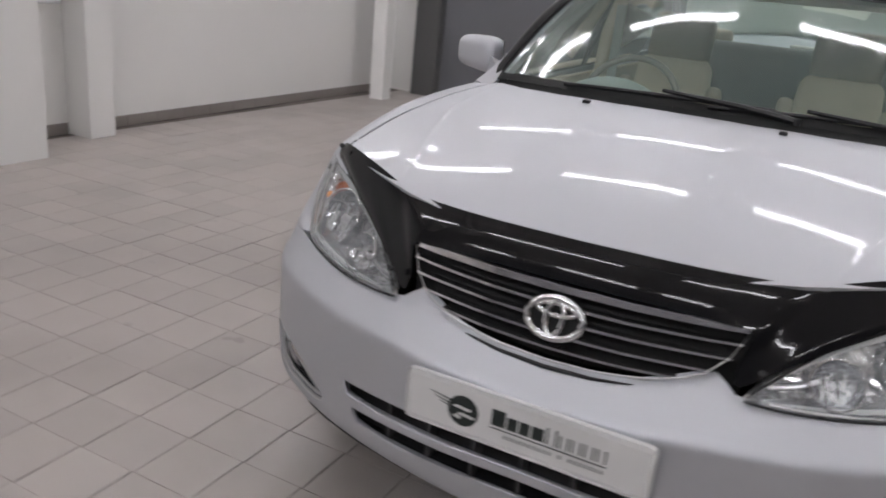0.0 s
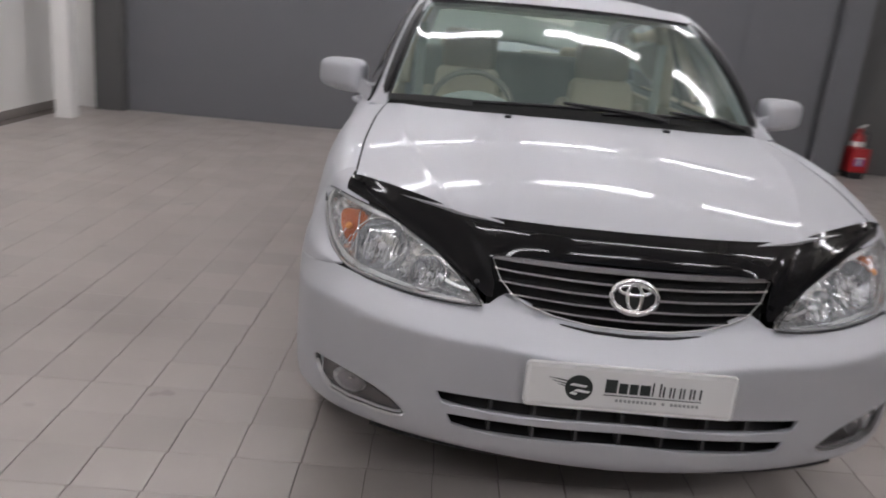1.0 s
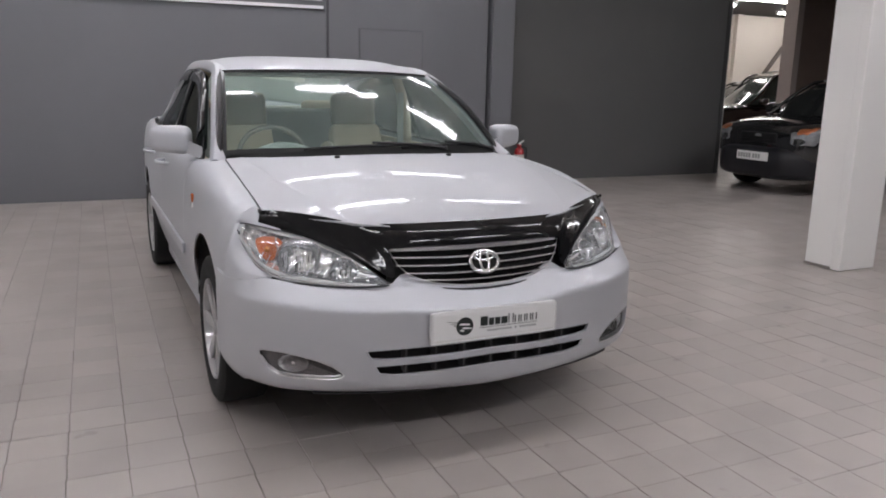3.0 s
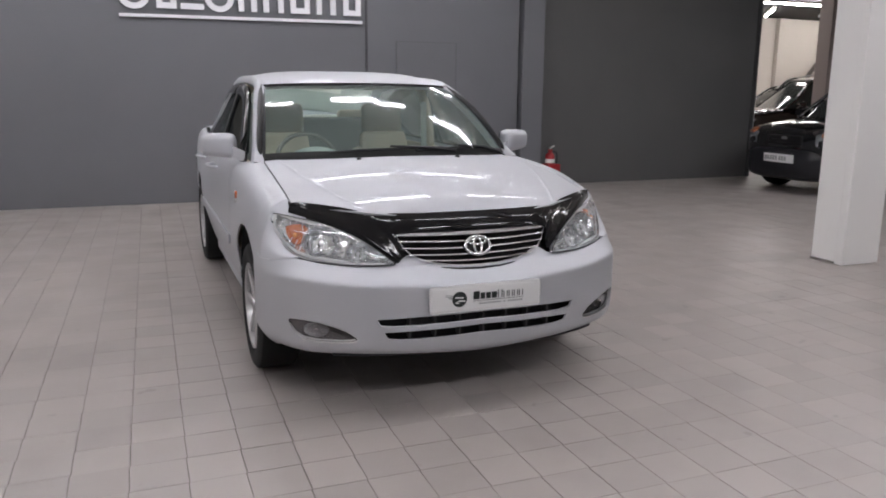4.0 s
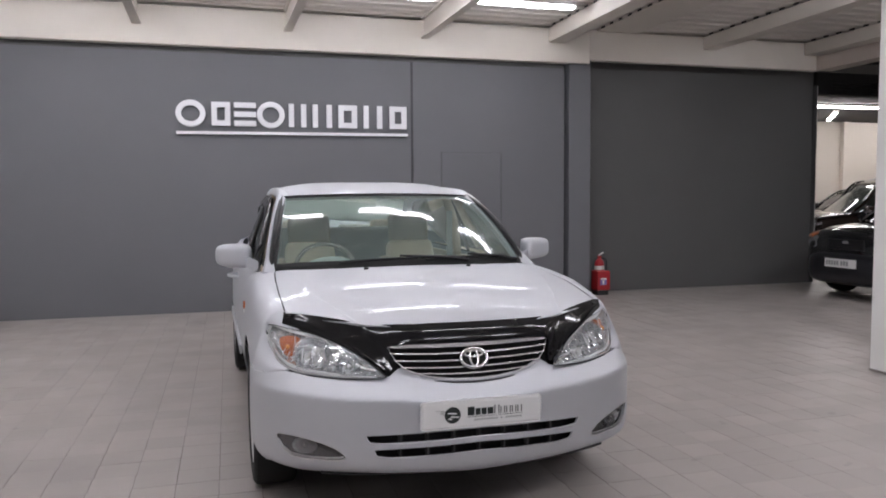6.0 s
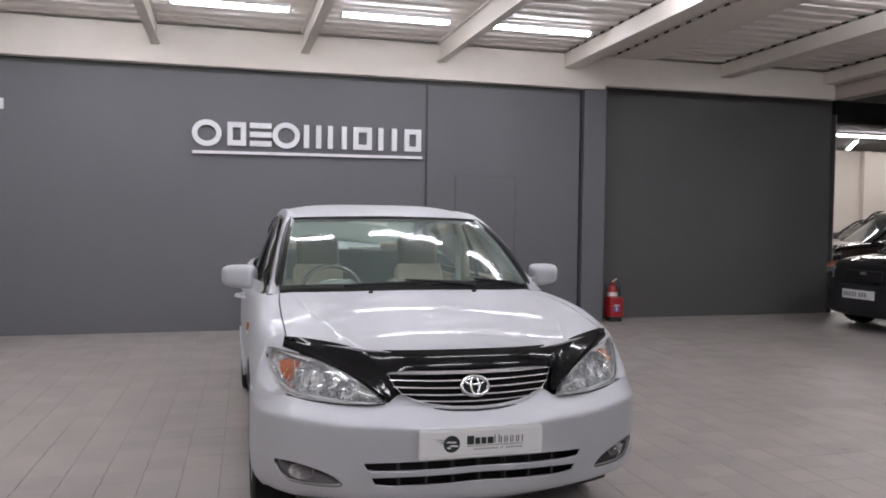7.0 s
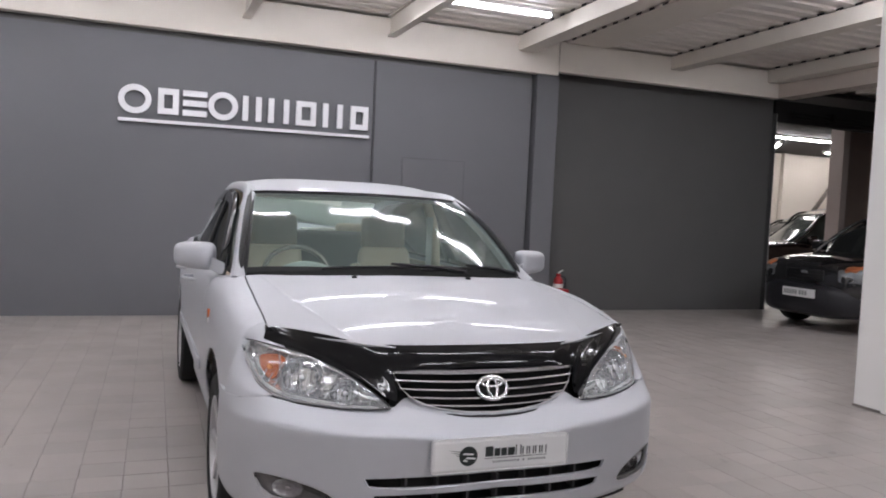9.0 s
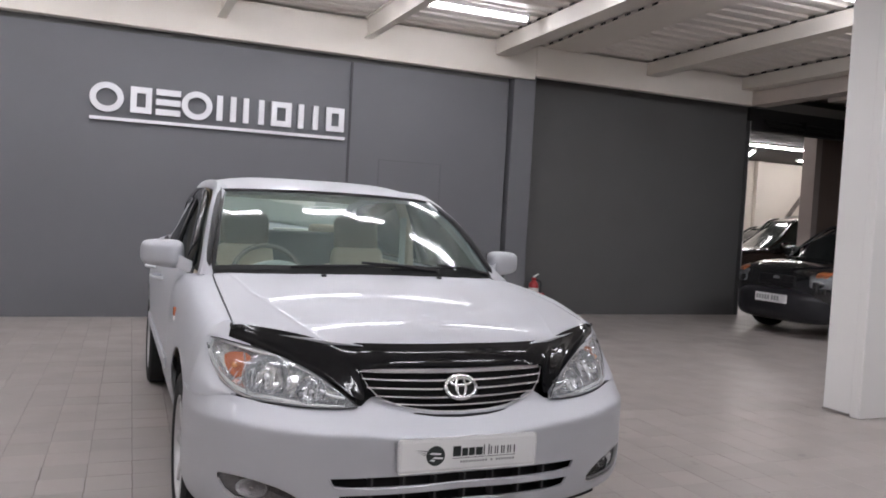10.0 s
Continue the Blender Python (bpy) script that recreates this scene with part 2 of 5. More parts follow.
steel_column("dark grey boxed column at the back wall", 3.702, 4.025, YB - 0.07, YB + 0.16, TOP + 0.06, WALL_DARK)
steel_column("dark boxed column in the wall corner", -4.185, -3.88, YB - 0.14, YB - 0.005, TOP, WALL_DARKER)
steel_column("white boxed column beside the side wall", XW + 0.005, -4.04, 1.35, 1.955, 4.0, WALL_WHITE)
steel_column("slim white pilaster on the side wall", XW + 0.005, -4.31, 2.50, 2.72, 4.0, WALL_WHITE)
steel_column("slim white post near the wall corner", -4.26, -4.10, 6.08, 6.26, 4.0, WALL_WHITE)
pillar = root("column", "large white painted free-standing column with a stepped casing", "column", (4.15, 1.81, 0), kind="structure")
part("shaft", box_bm(-0.18, 0.30, -0.095, 0.155, 0, DECK_Z, 0.008), WALL_WHITE, pillar)
part("casing", box_bm(-0.19, 0.21, -0.175, -0.098, 0, DECK_Z, 0.008), WALL_WHITE, pillar)
part("kick_plate", box_bm(-0.196, -0.184, -0.09, 0.15, 0.004, 0.02, 0.002), SKIRT, pillar, "scuffed grey foot strip")

# skirting of grey tiles along the side wall
sk = root("baseboard", "grey tile skirting along the white wall", "skirting", (XW, 0, 0), kind="structure")
spans = [(-6.9, 1.345), (1.96, 2.495), (2.725, 6.985)]
for a, b in spans:
    y = a
    while y < b - 0.01:
        e = min(y + 0.30, b)
        part("tile", box_bm(0.002, 0.016, y + 0.0015, e - 0.0015, 0.002, 0.085, 0.002, 1), SKIRT, sk)
        y = e

# switch box on the side wall
sb = root("junction_box", "small white plastic junction box on the wall", "box", (XW, 2.38, 0.95))
part("body", box_bm(0.001, 0.05, -0.09, 0.09, -0.035, 0.07, 0.006), LETTER, sb)
part("lid", box_bm(0.051, 0.058, -0.082, 0.082, -0.028, 0.063, 0.003), LETTER, sb)

# ---------- ceiling ----------
def corrugated(x0, x1, y0, y1, z, pitch=0.25, h=0.022):
    """Trapezoidal roof sheeting with flutes along x."""
    P, y = [], y0
    while y < y1:
        for dy, dz in ((0, 0), (0.10, 0), (0.125, h), (0.225, h)):
            P.append((y + dy, z + dz))
        y += pitch
    b = grid_bm([[(x, yy, zz) for yy, zz in P] for x in (x0, x1)])
    return thick(b, 0.004)

structure("ceiling", corrugated(XW - 0.1, 22, -7, 19, DECK_Z), DECK, "white ribbed steel roof sheeting", "ceiling")
structure("ceiling", box_bm(XW - 0.2, 22.2, -7.2, 19.2, DECK_Z + 0.12, DECK_Z + 0.2), BLACK, "closed roof above the sheeting", "ceiling")

def i_beam(name, label, along, a0, a1, at, z0, z1, w, tw, tf, kind="structure"):
    """Rolled steel section along x or y."""
    bm = bmesh.new()
    pieces = ((-w / 2, w / 2, z0, z0 + tf), (-tw / 2, tw / 2, z0 + tf, z1 - tf), (-w / 2, w / 2, z1 - tf, z1))
    for p, q, c, d in pieces:
        if along == "y":
            box_bm(at + p, at + q, a0, a1, c, d, bm=bm)
        else:
            box_bm(a0, a1, at + p, at + q, c, d, bm=bm)
    return structure(name, bm, STEEL_WHITE, label, "beam")

structure("trim", box_bm(XW, 3.98, YB - 0.12, YB + 0.02, TOP + 0.002, DECK_Z - 0.03, 0.006), STEEL_WHITE, "cream steel fascia beam over the back wall", "beam")
structure("trim", box_bm(3.982, 7.80, YB - 0.12, YB + 0.02, TOP + 0.055, DECK_Z - 0.03, 0.006), STEEL_WHITE, "cream steel fascia beam over the recess", "beam")
structure("trim", box_bm(3.982, 7.80, YB + 0.021, YR + 0.02, TOP + 0.125, DECK_Z - 0.03, 0.006), STEEL_WHITE, "cream soffit over the recess", "beam")
for x in (-3.55, -1.82, -0.09, 1.64):
    i_beam("beam", "slim cream steel roof joist", "y", -7, YB - 0.125, x, 3.42, DECK_Z - 0.004, 0.10, 0.03, 0.02)
SKEW = 0.036                        # the deep beams run a little off the car's line
def skewed(b):
    for v in b.verts:
        v.co.x += SKEW * (v.co.y - YB)
    return b
for x0, x1, z0 in ((3.37, 3.60, 3.46), (5.77, 5.98, 3.47), (7.52, 7.73, 3.47), (9.3, 9.5, 3.47)):
    b = skewed(box_bm(x0, x1, -7, YB - 0.125, z0, DECK_Z - 0.03, 0.006))
    structure("beam", b, STEEL_WHITE, "deep cream boxed steel roof beam", "beam")
structure("beam", skewed(box_bm(7.74, 8.02, -7, YB - 0.126, TOP + 0.052, 3.462, 0.006)), DROP, "drop beam over the opening to the next hall, browned for shade", "beam")
structure("beam", skewed(box_bm(4.09, 4.72, -7, YB - 0.125, 3.640, DECK_Z - 0.004, 0.004)), STEEL_WHITE, "flat cream steel plate under the roof sheeting", "beam")
# sheeting ends over the beams: black plates put in for shaded flute mouths
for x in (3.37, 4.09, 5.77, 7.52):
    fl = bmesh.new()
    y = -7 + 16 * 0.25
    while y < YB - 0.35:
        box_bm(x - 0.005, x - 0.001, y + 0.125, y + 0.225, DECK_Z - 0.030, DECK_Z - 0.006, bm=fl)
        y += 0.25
    tagged(finish("flute_mouths", skewed(fl), BLACK), "black plates for the shade in the open flute ends", "flutes", kind="stuff")

# ---------- lamps ----------
HOUSING = mat("lamp housing", (0.75, 0.75, 0.74), 0.4, vary=0.02)
def batten(x, y, tube=TUBE, z=3.594, length=1.22, group="ceiling lamps"):
    lamp = root("ceiling_light", "white linear ceiling batten with a glowing diffuser", "lamp", (x, y, z), group)
    part("body", box_bm(-length / 2, length / 2, -0.055, 0.055, 0.041, 0.085, 0.006), HOUSING, lamp)
    part("diffuser", box_bm(-length / 2 + 0.02, length / 2 - 0.02, -0.031, 0.031, 0.002, 0.040, 0.010), tube, lamp)
    for s in (-1, 1):
        part("end_cap", box_bm(s * length / 2 - 0.0195, s * length / 2 + 0.004, -0.042, 0.042, -0.002, 0.0405, 0.005), HOUSING, lamp)
    return lamp

first = batten(-2.70, 3.75)
original = batten(-2.70, 5.62, TUBE_DIM)
# the front row near y -3.75 is doubled to brighten the car's nose
LAMP_Y = [3.75, 0.0, -3.55, -3.95]
# lamps at x -3.85 and from x 4.9 on are unseen, added as fill
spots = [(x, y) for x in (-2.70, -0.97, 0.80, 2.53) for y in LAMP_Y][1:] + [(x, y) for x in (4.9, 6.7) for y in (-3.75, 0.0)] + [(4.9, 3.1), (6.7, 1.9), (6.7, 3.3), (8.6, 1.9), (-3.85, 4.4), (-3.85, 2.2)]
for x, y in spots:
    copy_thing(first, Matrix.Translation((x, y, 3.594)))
for x in (-0.97, 0.80, 2.53):
    copy_thing(original, Matrix.Translation((x, 5.62, 3.594)))

# ---------- the silver sedan ----------
PAINT = mat("silver metallic paint", (0.536, 0.549, 0.583), 0.56, metal=0.72, fine=0.04, fine_scale=900, coat=0.25)
PAINT.node_tree.nodes["Principled BSDF"].inputs["Coat Roughness"].default_value = 0.05
CHROME = mat("chrome", (0.72, 0.72, 0.73), 0.12, metal=1.0)
BAR_CHROME = mat("bright grille chrome", (0.70, 0.69, 0.70), 0.20, metal=1.0, vary=0.04)
CHROME_SOFT = mat("satin chrome", (0.62, 0.62, 0.63), 0.28, metal=1.0, vary=0.05)
SMOKE = mat("glossy black acrylic", (0.009, 0.009, 0.010), 0.05, ior=1.35)
TRIM_BLACK = mat("black trim plastic", (0.008, 0.008, 0.009), 0.5, vary=0.1, fine=0.05, bump=0.04)
RUBBER = mat("tyre rubber", (0.009, 0.009, 0.009), 0.85, vary=0.15, scale=12, fine=0.1, bump=0.1)
ALLOY = mat("silver wheel alloy", (0.50, 0.50, 0.51), 0.33, metal=0.8, vary=0.05)
LENS = glass_mat("clear lamp lens", (0.95, 0.96, 0.96), 0.01, ior=1.4, haze=0.062, haze_tint=(0.84, 0.84, 0.86))
FOG_LENS = glass_mat("clear fog lamp lens", (0.85, 0.83, 0.83), 0.02, ior=1.3, haze=0.02, haze_tint=(0.8, 0.8, 0.8))
WINDSHIELD = glass_mat("green tinted windscreen", (0.82, 0.94, 0.88), 0.06, ior=1.38, haze=0.11)
SIDE_GLASS = glass_mat("dark side glass", (0.12, 0.145, 0.14), 0.0, ior=1.05)
LENS_PALE = mat("pale clear plastic", (0.66, 0.66, 0.66), 0.2, coat=0.5)
AMBER = mat("amber lamp plastic", (0.50, 0.125, 0.035), 0.25, vary=0.3, scale=45, fine=0.1, bump=0.4, coat=0.8)
AMBER_DULL = mat("dull amber plastic", (0.30, 0.09, 0.03), 0.3, vary=0.2, scale=60)
LAMP_EDGE = mat("pale lamp border", (0.72, 0.73, 0.72), 0.25, metal=0.35, vary=0.08, scale=30)
AMBER_BULB = mat("bright amber bulb", (0.80, 0.30, 0.07), 0.2, coat=0.6)
REFLECTOR = mat("lamp reflector", (0.82, 0.83, 0.84), 0.15, metal=0.85, vary=0.2, scale=40, fine=0.05, fine_scale=90, bump=0.2)
LAMP_BOWL = mat("lamp bowl", (0.66, 0.68, 0.70), 0.14, metal=0.88, vary=0.3, scale=70, fine=0.1, fine_scale=60, bump=0.6)
LAMP_DARK = mat("dark lamp fittings", (0.05, 0.05, 0.055), 0.3, metal=0.4, vary=0.2, scale=60)
FOG_BACK = mat("grey fog lamp housing", (0.24, 0.23, 0.235), 0.25, metal=0.6, vary=0.5, scale=40, fine=0.2, fine_scale=80, bump=0.6)
PLATE_W = mat("white plate plastic", (0.72, 0.72, 0.715), 0.35, vary=0.03, scale=12)
INK = mat("dark green-black print", (0.018, 0.024, 0.022), 0.5)
INK_GREY = mat("grey print", (0.30, 0.31, 0.31), 0.5)
LEATHER = mat("beige upholstery", (0.55, 0.46, 0.34), 0.7, vary=0.1, scale=10, fine=0.08, bump=0.2)
LEATHER_D = mat("taupe upholstery", (0.42, 0.35, 0.265), 0.75, vary=0.1, scale=10, fine=0.08, bump=0.2)
HEADREST = mat("brown upholstery", (0.24, 0.185, 0.125), 0.75, vary=0.1, scale=10, fine=0.08, bump=0.2)
DASH = mat("grey-green dash plastic", (0.30, 0.33, 0.31), 0.6, vary=0.06, fine=0.05, bump=0.2)
WHEEL_SKIN = mat("brown-grey wheel leather", (0.13, 0.115, 0.095), 0.5, vary=0.08)
LINER = mat("pale headliner cloth", (0.62, 0.60, 0.55), 0.9, vary=0.05, fine=0.05)

car = root("car", "silver-white saloon car with a black bonnet deflector, parked on the tiles", "car")

PLAN = [(0, 0), (0.15, 0.004), (0.30, 0.022), (0.45, 0.055), (0.57, 0.095), (0.68, 0.150), (0.774, 0.215), (0.846, 0.300), (0.883, 0.40), (0.897, 0.51), (0.899, 0.60)]
def plan_half(n):
    """Points and outward normals along the half plan of the nose."""
    P = spline(PLAN, n)
    T = np.gradient(P, axis=0)
    T /= np.linalg.norm(T, axis=1)[:, None]
    return P, np.c_[T[:, 1], -T[:, 0]]
def plan_y(x):
    P = np.array(PLAN)
    return float(np.interp(abs(x), P[:, 0], P[:, 1]))
def both(f):
    """Runs f(side, sign) for the two sides."""
    return [f(s) for s in (-1, 1)]
def mirrored(P):
    """A half surface P[u][v] (u from the centre outwards) completed to the other side."""
    P = np.asarray(P)
    Q = P[::-1].copy()
    Q[..., 0] *= -1
    if np.allclose(P[0][..., 0], 0, atol=1e-6):
        Q = Q[:-1]
    return np.concatenate([Q, P])

# -- bumper
TOPX = [0, 0.10, 0.20, 0.27, 0.32, 0.345, 0.375, 0.45, 0.55, 0.65, 0.72, 0.77, 0.81, 0.85, 0.875, 0.90]
TOPZ = [0.643, 0.646, 0.660, 0.680, 0.696, 0.692, 0.668, 0.661, 0.660, 0.664, 0.670, 0.678, 0.683, 0.675, 0.665, 0.660]
BOTX = [0, 0.3, 0.55, 0.75, 0.82, 0.9]
BOTZ = [0.261, 0.270, 0.276, 0.277, 0.282, 0.290]
LEDGE_D, LEDGE_O = [-0.04, 0, 0.02, 0.04, 0.06, 0.072, 0.080, 0.088, 0.098, 0.115, 0.6], [0.118, 0.080, 0.061, 0.042, 0.022, 0.0105, 0.0045, 0.0015, 0.0003, 0, 0]
CREASEX, CREASEZ = [0, 0.2, 0.35, 0.5, 0.65, 0.78, 0.9], [0.653, 0.660, 0.670, 0.672, 0.680, 0.690, 0.694]
LOW_D, LOW_O = [-0.001, 0.0, 0.012, 0.03, 0.05, 0.075, 0.1, 0.6], [0.16, 0.045, 0.022, 0.010, 0.004, 0.002, 0.0, 0.0]
P, Nn = plan_half(70)
bumper = []
for (px, py), (nx, ny) in zip(P, Nn):
    zt, zb = float(np.interp(px, TOPX, TOPZ)), float(np.interp(px, BOTX, BOTZ))
    zs = float(np.interp(px, CREASEX, CREASEZ))
    soft = float(np.interp(py, [0.17, 0.46], [1.0, 0.06]))
    row = []
    for z in [*np.linspace(zt, zs - 0.07, 7), *(zs - np.array([0.074, 0.078, 0.082, 0.087, 0.093, 0.102, 0.12])), *np.linspace(zs - 0.15, zb + 0.1, 7), *(zb + np.array([0.08, 0.06, 0.045, 0.03, 0.018, 0.008, 0.0])), zb - 0.001]:
        o = soft * float(np.interp(zs - z, LEDGE_D, LEDGE_O)) + float(np.interp(z - zb, LOW_D, LOW_O)) * (1 if py < 0.35 else 0.6)
        x = px - nx * o
        if px < 1e-6:
            x = 0.0
        row.append((max(0.0, x), py - ny * o, z))
    bumper.append(row)
bumper_top = np.array([row[0] for row in bumper])
b = grid_bm(mirrored(bumper))
bmesh.ops.recalc_face_normals(b, faces=b.faces)
# a solid with a flat inner skin, so that the openings can be cut
def solid_shell(b, d):
    bmesh.ops.recalc_face_normals(b, faces=b.faces)
    c = sum((f.normal.y * f.calc_area() for f in b.faces))
    if c > 0:
        bmesh.ops.reverse_faces(b, faces=b.faces)
    bmesh.ops.solidify(b, geom=b.faces[:], thickness=d)
    return b
front_bumper = part("front_bumper", solid_shell(b, 0.012), PAINT, car, smooth=38.0, flip=False)

def cut(ob, bms):
    """Cuts closed shapes out of a mesh for good."""
    cb = bmesh.new()
    for c in bms:
        join_bm(cb, c)
    cutter = finish("cutter", cb, BLACK)
    mod = ob.modifiers.new("cut", "BOOLEAN")
    mod.operation, mod.solver, mod.object = "DIFFERENCE", "EXACT", cutter
    dg = bpy.context.evaluated_depsgraph_get()
    me = bpy.data.meshes.new_from_object(ob.evaluated_get(dg))
    ob.modifiers.clear()
    original = ob.data
    ob.data = me
    bpy.data.meshes.remove(original)
    me.polygons.foreach_set("use_smooth", [True] * len(me.polygons))
    me.set_sharp_from_angle(angle=radians(38))
    dead = cutter.data
    bpy.data.objects.remove(cutter)
    bpy.data.meshes.remove(dead)

def rounded(points, n=60):
    P = np.asarray(points + [points[0]], float)
    return [tuple(p) for p in spline(P, n)[:-1]]

UP_SLOT = [(-0.472, 0.441), (-0.457, 0.414), (-0.40, 0.409), (0, 0.417), (0.40, 0.409), (0.457, 0.414), (0.472, 0.441), (0.30, 0.447), (0, 0.452), (-0.30, 0.447)]
LOW_SLOT = [(-0.442, 0.383), (-0.427, 0.355), (-0.37, 0.348), (0, 0.356), (0.37, 0.348), (0.427, 0.355), (0.442, 0.381), (0.30, 0.387), (0, 0.395), (-0.30, 0.387)]
FOG = [(0.545, 0.352), (0.556, 0.343), (0.575, 0.339), (0.62, 0.337), (0.70, 0.338), (0.755, 0.346), (0.785, 0.368), (0.803, 0.398), (0.812, 0.424), (0.805, 0.433), (0.785, 0.435), (0.74, 0.432), (0.69, 0.424), (0.63, 0.407), (0.585, 0.388), (0.556, 0.367)]
front = lambda a, c, d: (a, d, c)
cutters = [prism_bm(UP_SLOT, -0.1, 0.25, front), prism_bm(LOW_SLOT, -0.1, 0.25, front)]
for s in (-1, 1):
    cutters.append(prism_bm([(s * a, c) for a, c in FOG], -0.1, 0.6, front))
cut(front_bumper, cutters)

# bright edge lines round the slots
def slot_rim(pts, name="slot_trim"):
    path = [(a, plan_y(a) - 0.001 + (0.004 if c < 0.39 else 0), c) for a, c in pts]
    return part(name, tube_bm(path, 0.0035, 6), PAINT, car)
for pts in (UP_SLOT[0:7], LOW_SLOT[0:7]):
    slot_rim(spline(np.array(pts), 60).tolist())
# dark mesh behind the slots
bx = np.linspace(-0.56, 0.56, 41)
b = grid_bm([[(x, plan_y(x) + 0.055, z) for z in (0.325, 0.46)] for x in bx])
GRILLE_GREY = mat("grey intake plastic", (0.042, 0.040, 0.042), 0.5, vary=0.15, scale=30)
intake = part("lower_grille", thick(b, 0.006), TRIM_BLACK, car, "black lower intake mesh")
for x in (-0.33, -0.22, -0.11, 0.0, 0.11, 0.22, 0.33):
    part("rib", box_bm(x - 0.004, x + 0.004, plan_y(x) + 0.010, plan_y(x) + 0.06, 0.35, 0.44), GRILLE_GREY, intake)

def fog_lamp(s):
    C = np.array(FOG)
    mid = C.mean(axis=0)
    lamp = part("fog_lamp", prism_bm([(s * a, c) for a, c in (mid + (C - mid) * 1.05)], 0.0, 0.010, lambda a, c, d: (a, plan_y(a) + 0.034 + d, c)), FOG_BACK, car, "recessed clear fog lamp")
    b = prism_bm([(s * a, c) for a, c in (mid + (C - mid) * 0.985)], 0.0, 0.003, lambda a, c, d: (a, plan_y(a) + 0.012 + d, c))
    g = part("lens", b, FOG_LENS, lamp)
    g.visible_shadow = False
    cx, cz = 0.705, 0.386
    m = Matrix.Translation((s * cx, plan_y(cx) + 0.022, cz)) @ Matrix.Rotation(s * 0.5, 4, "Z") @ Matrix.Rotation(math.pi / 2, 4, "X") @ Matrix.Diagonal((1.6, 0.95, 0.8, 1))
    part("bowl", lathe0([(0.0, -0.02), (0.016, -0.016), (0.028, -0.006), (0.034, 0.0), (0.036, -0.004)], 11, m), mat("fog lamp bowl", (0.42, 0.42, 0.43), 0.22, metal=0.5, vary=0.35, scale=60, bump=0.5), lamp)
    part("bulb", lathe0([(0, -0.004), (0.005, -0.006), (0.006, -0.02)], 12, m), CHROME, lamp)
    ring = mid + (np.array(rounded([tuple(q) for q in FOG], 48)) - mid) * 1.02
    part("housing", grid_bm([[(s * a, plan_y(a) + 0.009, c), (s * (a - 0.02), plan_y(a) + 0.12, c)] for a, c in ring], closed_u=True), TRIM_BLACK, lamp)
    part("housing_back", prism_bm([(s * (a - 0.02), c) for a, c in ring], 0.0, 0.004, lambda a, c, d: (a, plan_y(abs(a) + 0.02) + 0.118 + d, c)), TRIM_BLACK, lamp)
    rim = [(s * a, plan_y(a) + 0.004, c) for a, c in C]
    part("rim", tube_bm(rim, 0.0042, 6, closed=True), CHROME_SOFT, lamp)
    part("lower_rim", tube_bm([(s * a, plan_y(a) + 0.012, c + 0.008) for a, c in C[1:8]], 0.004, 6), CHROME_SOFT, lamp)
def lathe0(profile, seg=24, matrix=None):
    Q = [[(r * math.cos(k * math.tau / seg), r * math.sin(k * math.tau / seg), z) for r, z in profile] for k in range(seg)]
    b = grid_bm(Q, closed_u=True)
    bmesh.ops.remove_doubles(b, verts=b.verts, dist=1e-5)
    if matrix is not None:
        bmesh.ops.transform(b, matrix=matrix, verts=b.verts)
    return b
both(fog_lamp)

# -- bonnet
HC_Y, HC_Z = [0.10, 0.2, 0.35, 0.5, 0.7, 0.85, 1.0, 1.10, 1.4], [0.812, 0.850, 0.897, 0.935, 0.979, 1.007, 1.031, 1.045, 1.080]
HE_Y, HE_Z = [0.10, 0.3, 0.433, 0.6, 0.8, 1.0, 1.2, 1.45], [0.80, 0.862, 0.892, 0.928, 0.960, 0.982, 0.997, 1.008]
HX_Y, HX_X = [0.0, 0.433, 0.75, 1.05, 1.3, 1.5], [0.748, 0.748, 0.752, 0.744, 0.728, 0.715]
CROWN_Y, CROWN_Z = [0.05, 0.10, 0.25, 0.4, 0.55, 0.7, 0.85, 1.0, 1.15, 1.5], [0, 0, 0.0225, 0.0222, 0.0198, 0.0160, 0.0115, 0.0065, 0.002, 0]
def hood_z(x, y):
    xe = float(np.interp(y, HX_Y, HX_X))
    zc, ze = float(curve_at(HC_Y, HC_Z, [y])[0]), float(curve_at(HE_Y, HE_Z, [y])[0])
    u = abs(x) / xe
    xc = hood_crease(y) / xe
    brk = lambda w: 0.5 * (w - xc + math.sqrt((w - xc) ** 2 + 0.006 ** 2))
    drop = 0.006 / brk(1.0)
    swell = float(curve_at(CROWN_Y, CROWN_Z, [y])[0])
    return zc + swell * max(0.0, 1 - u * u) - (swell * 0.7 + 0.006) * max(0.0, u * u - u ** 4) + (ze + 0.006 - zc) * u ** 2.1 - drop * brk(u) + 0.0014 * math.exp(-((u - xc) / 0.009) ** 2)
def hood_front(x):
    return float(np.interp(abs(x), [0, 0.20, 0.34, 0.43, 0.48, 0.55, 0.65, 0.725, 0.748], [0.172, 0.180, 0.203, 0.233, 0.256, 0.293, 0.353, 0.403, 0.425]))
def hood_back(x):
    return float(np.interp(abs(x), [0, 0.2, 0.4, 0.55, 0.65, 0.72], [1.025, 1.036, 1.085, 1.155, 1.24, 1.325]))
def hood_crease(y):
    return float(np.interp(y, [0.25, 0.39, 0.55, 0.8, 1.2], [0.47, 0.515, 0.565, 0.63, 0.66]))
STRIPS = 46, 3, 18                  # columns inside, on and outside the crease
rows = []
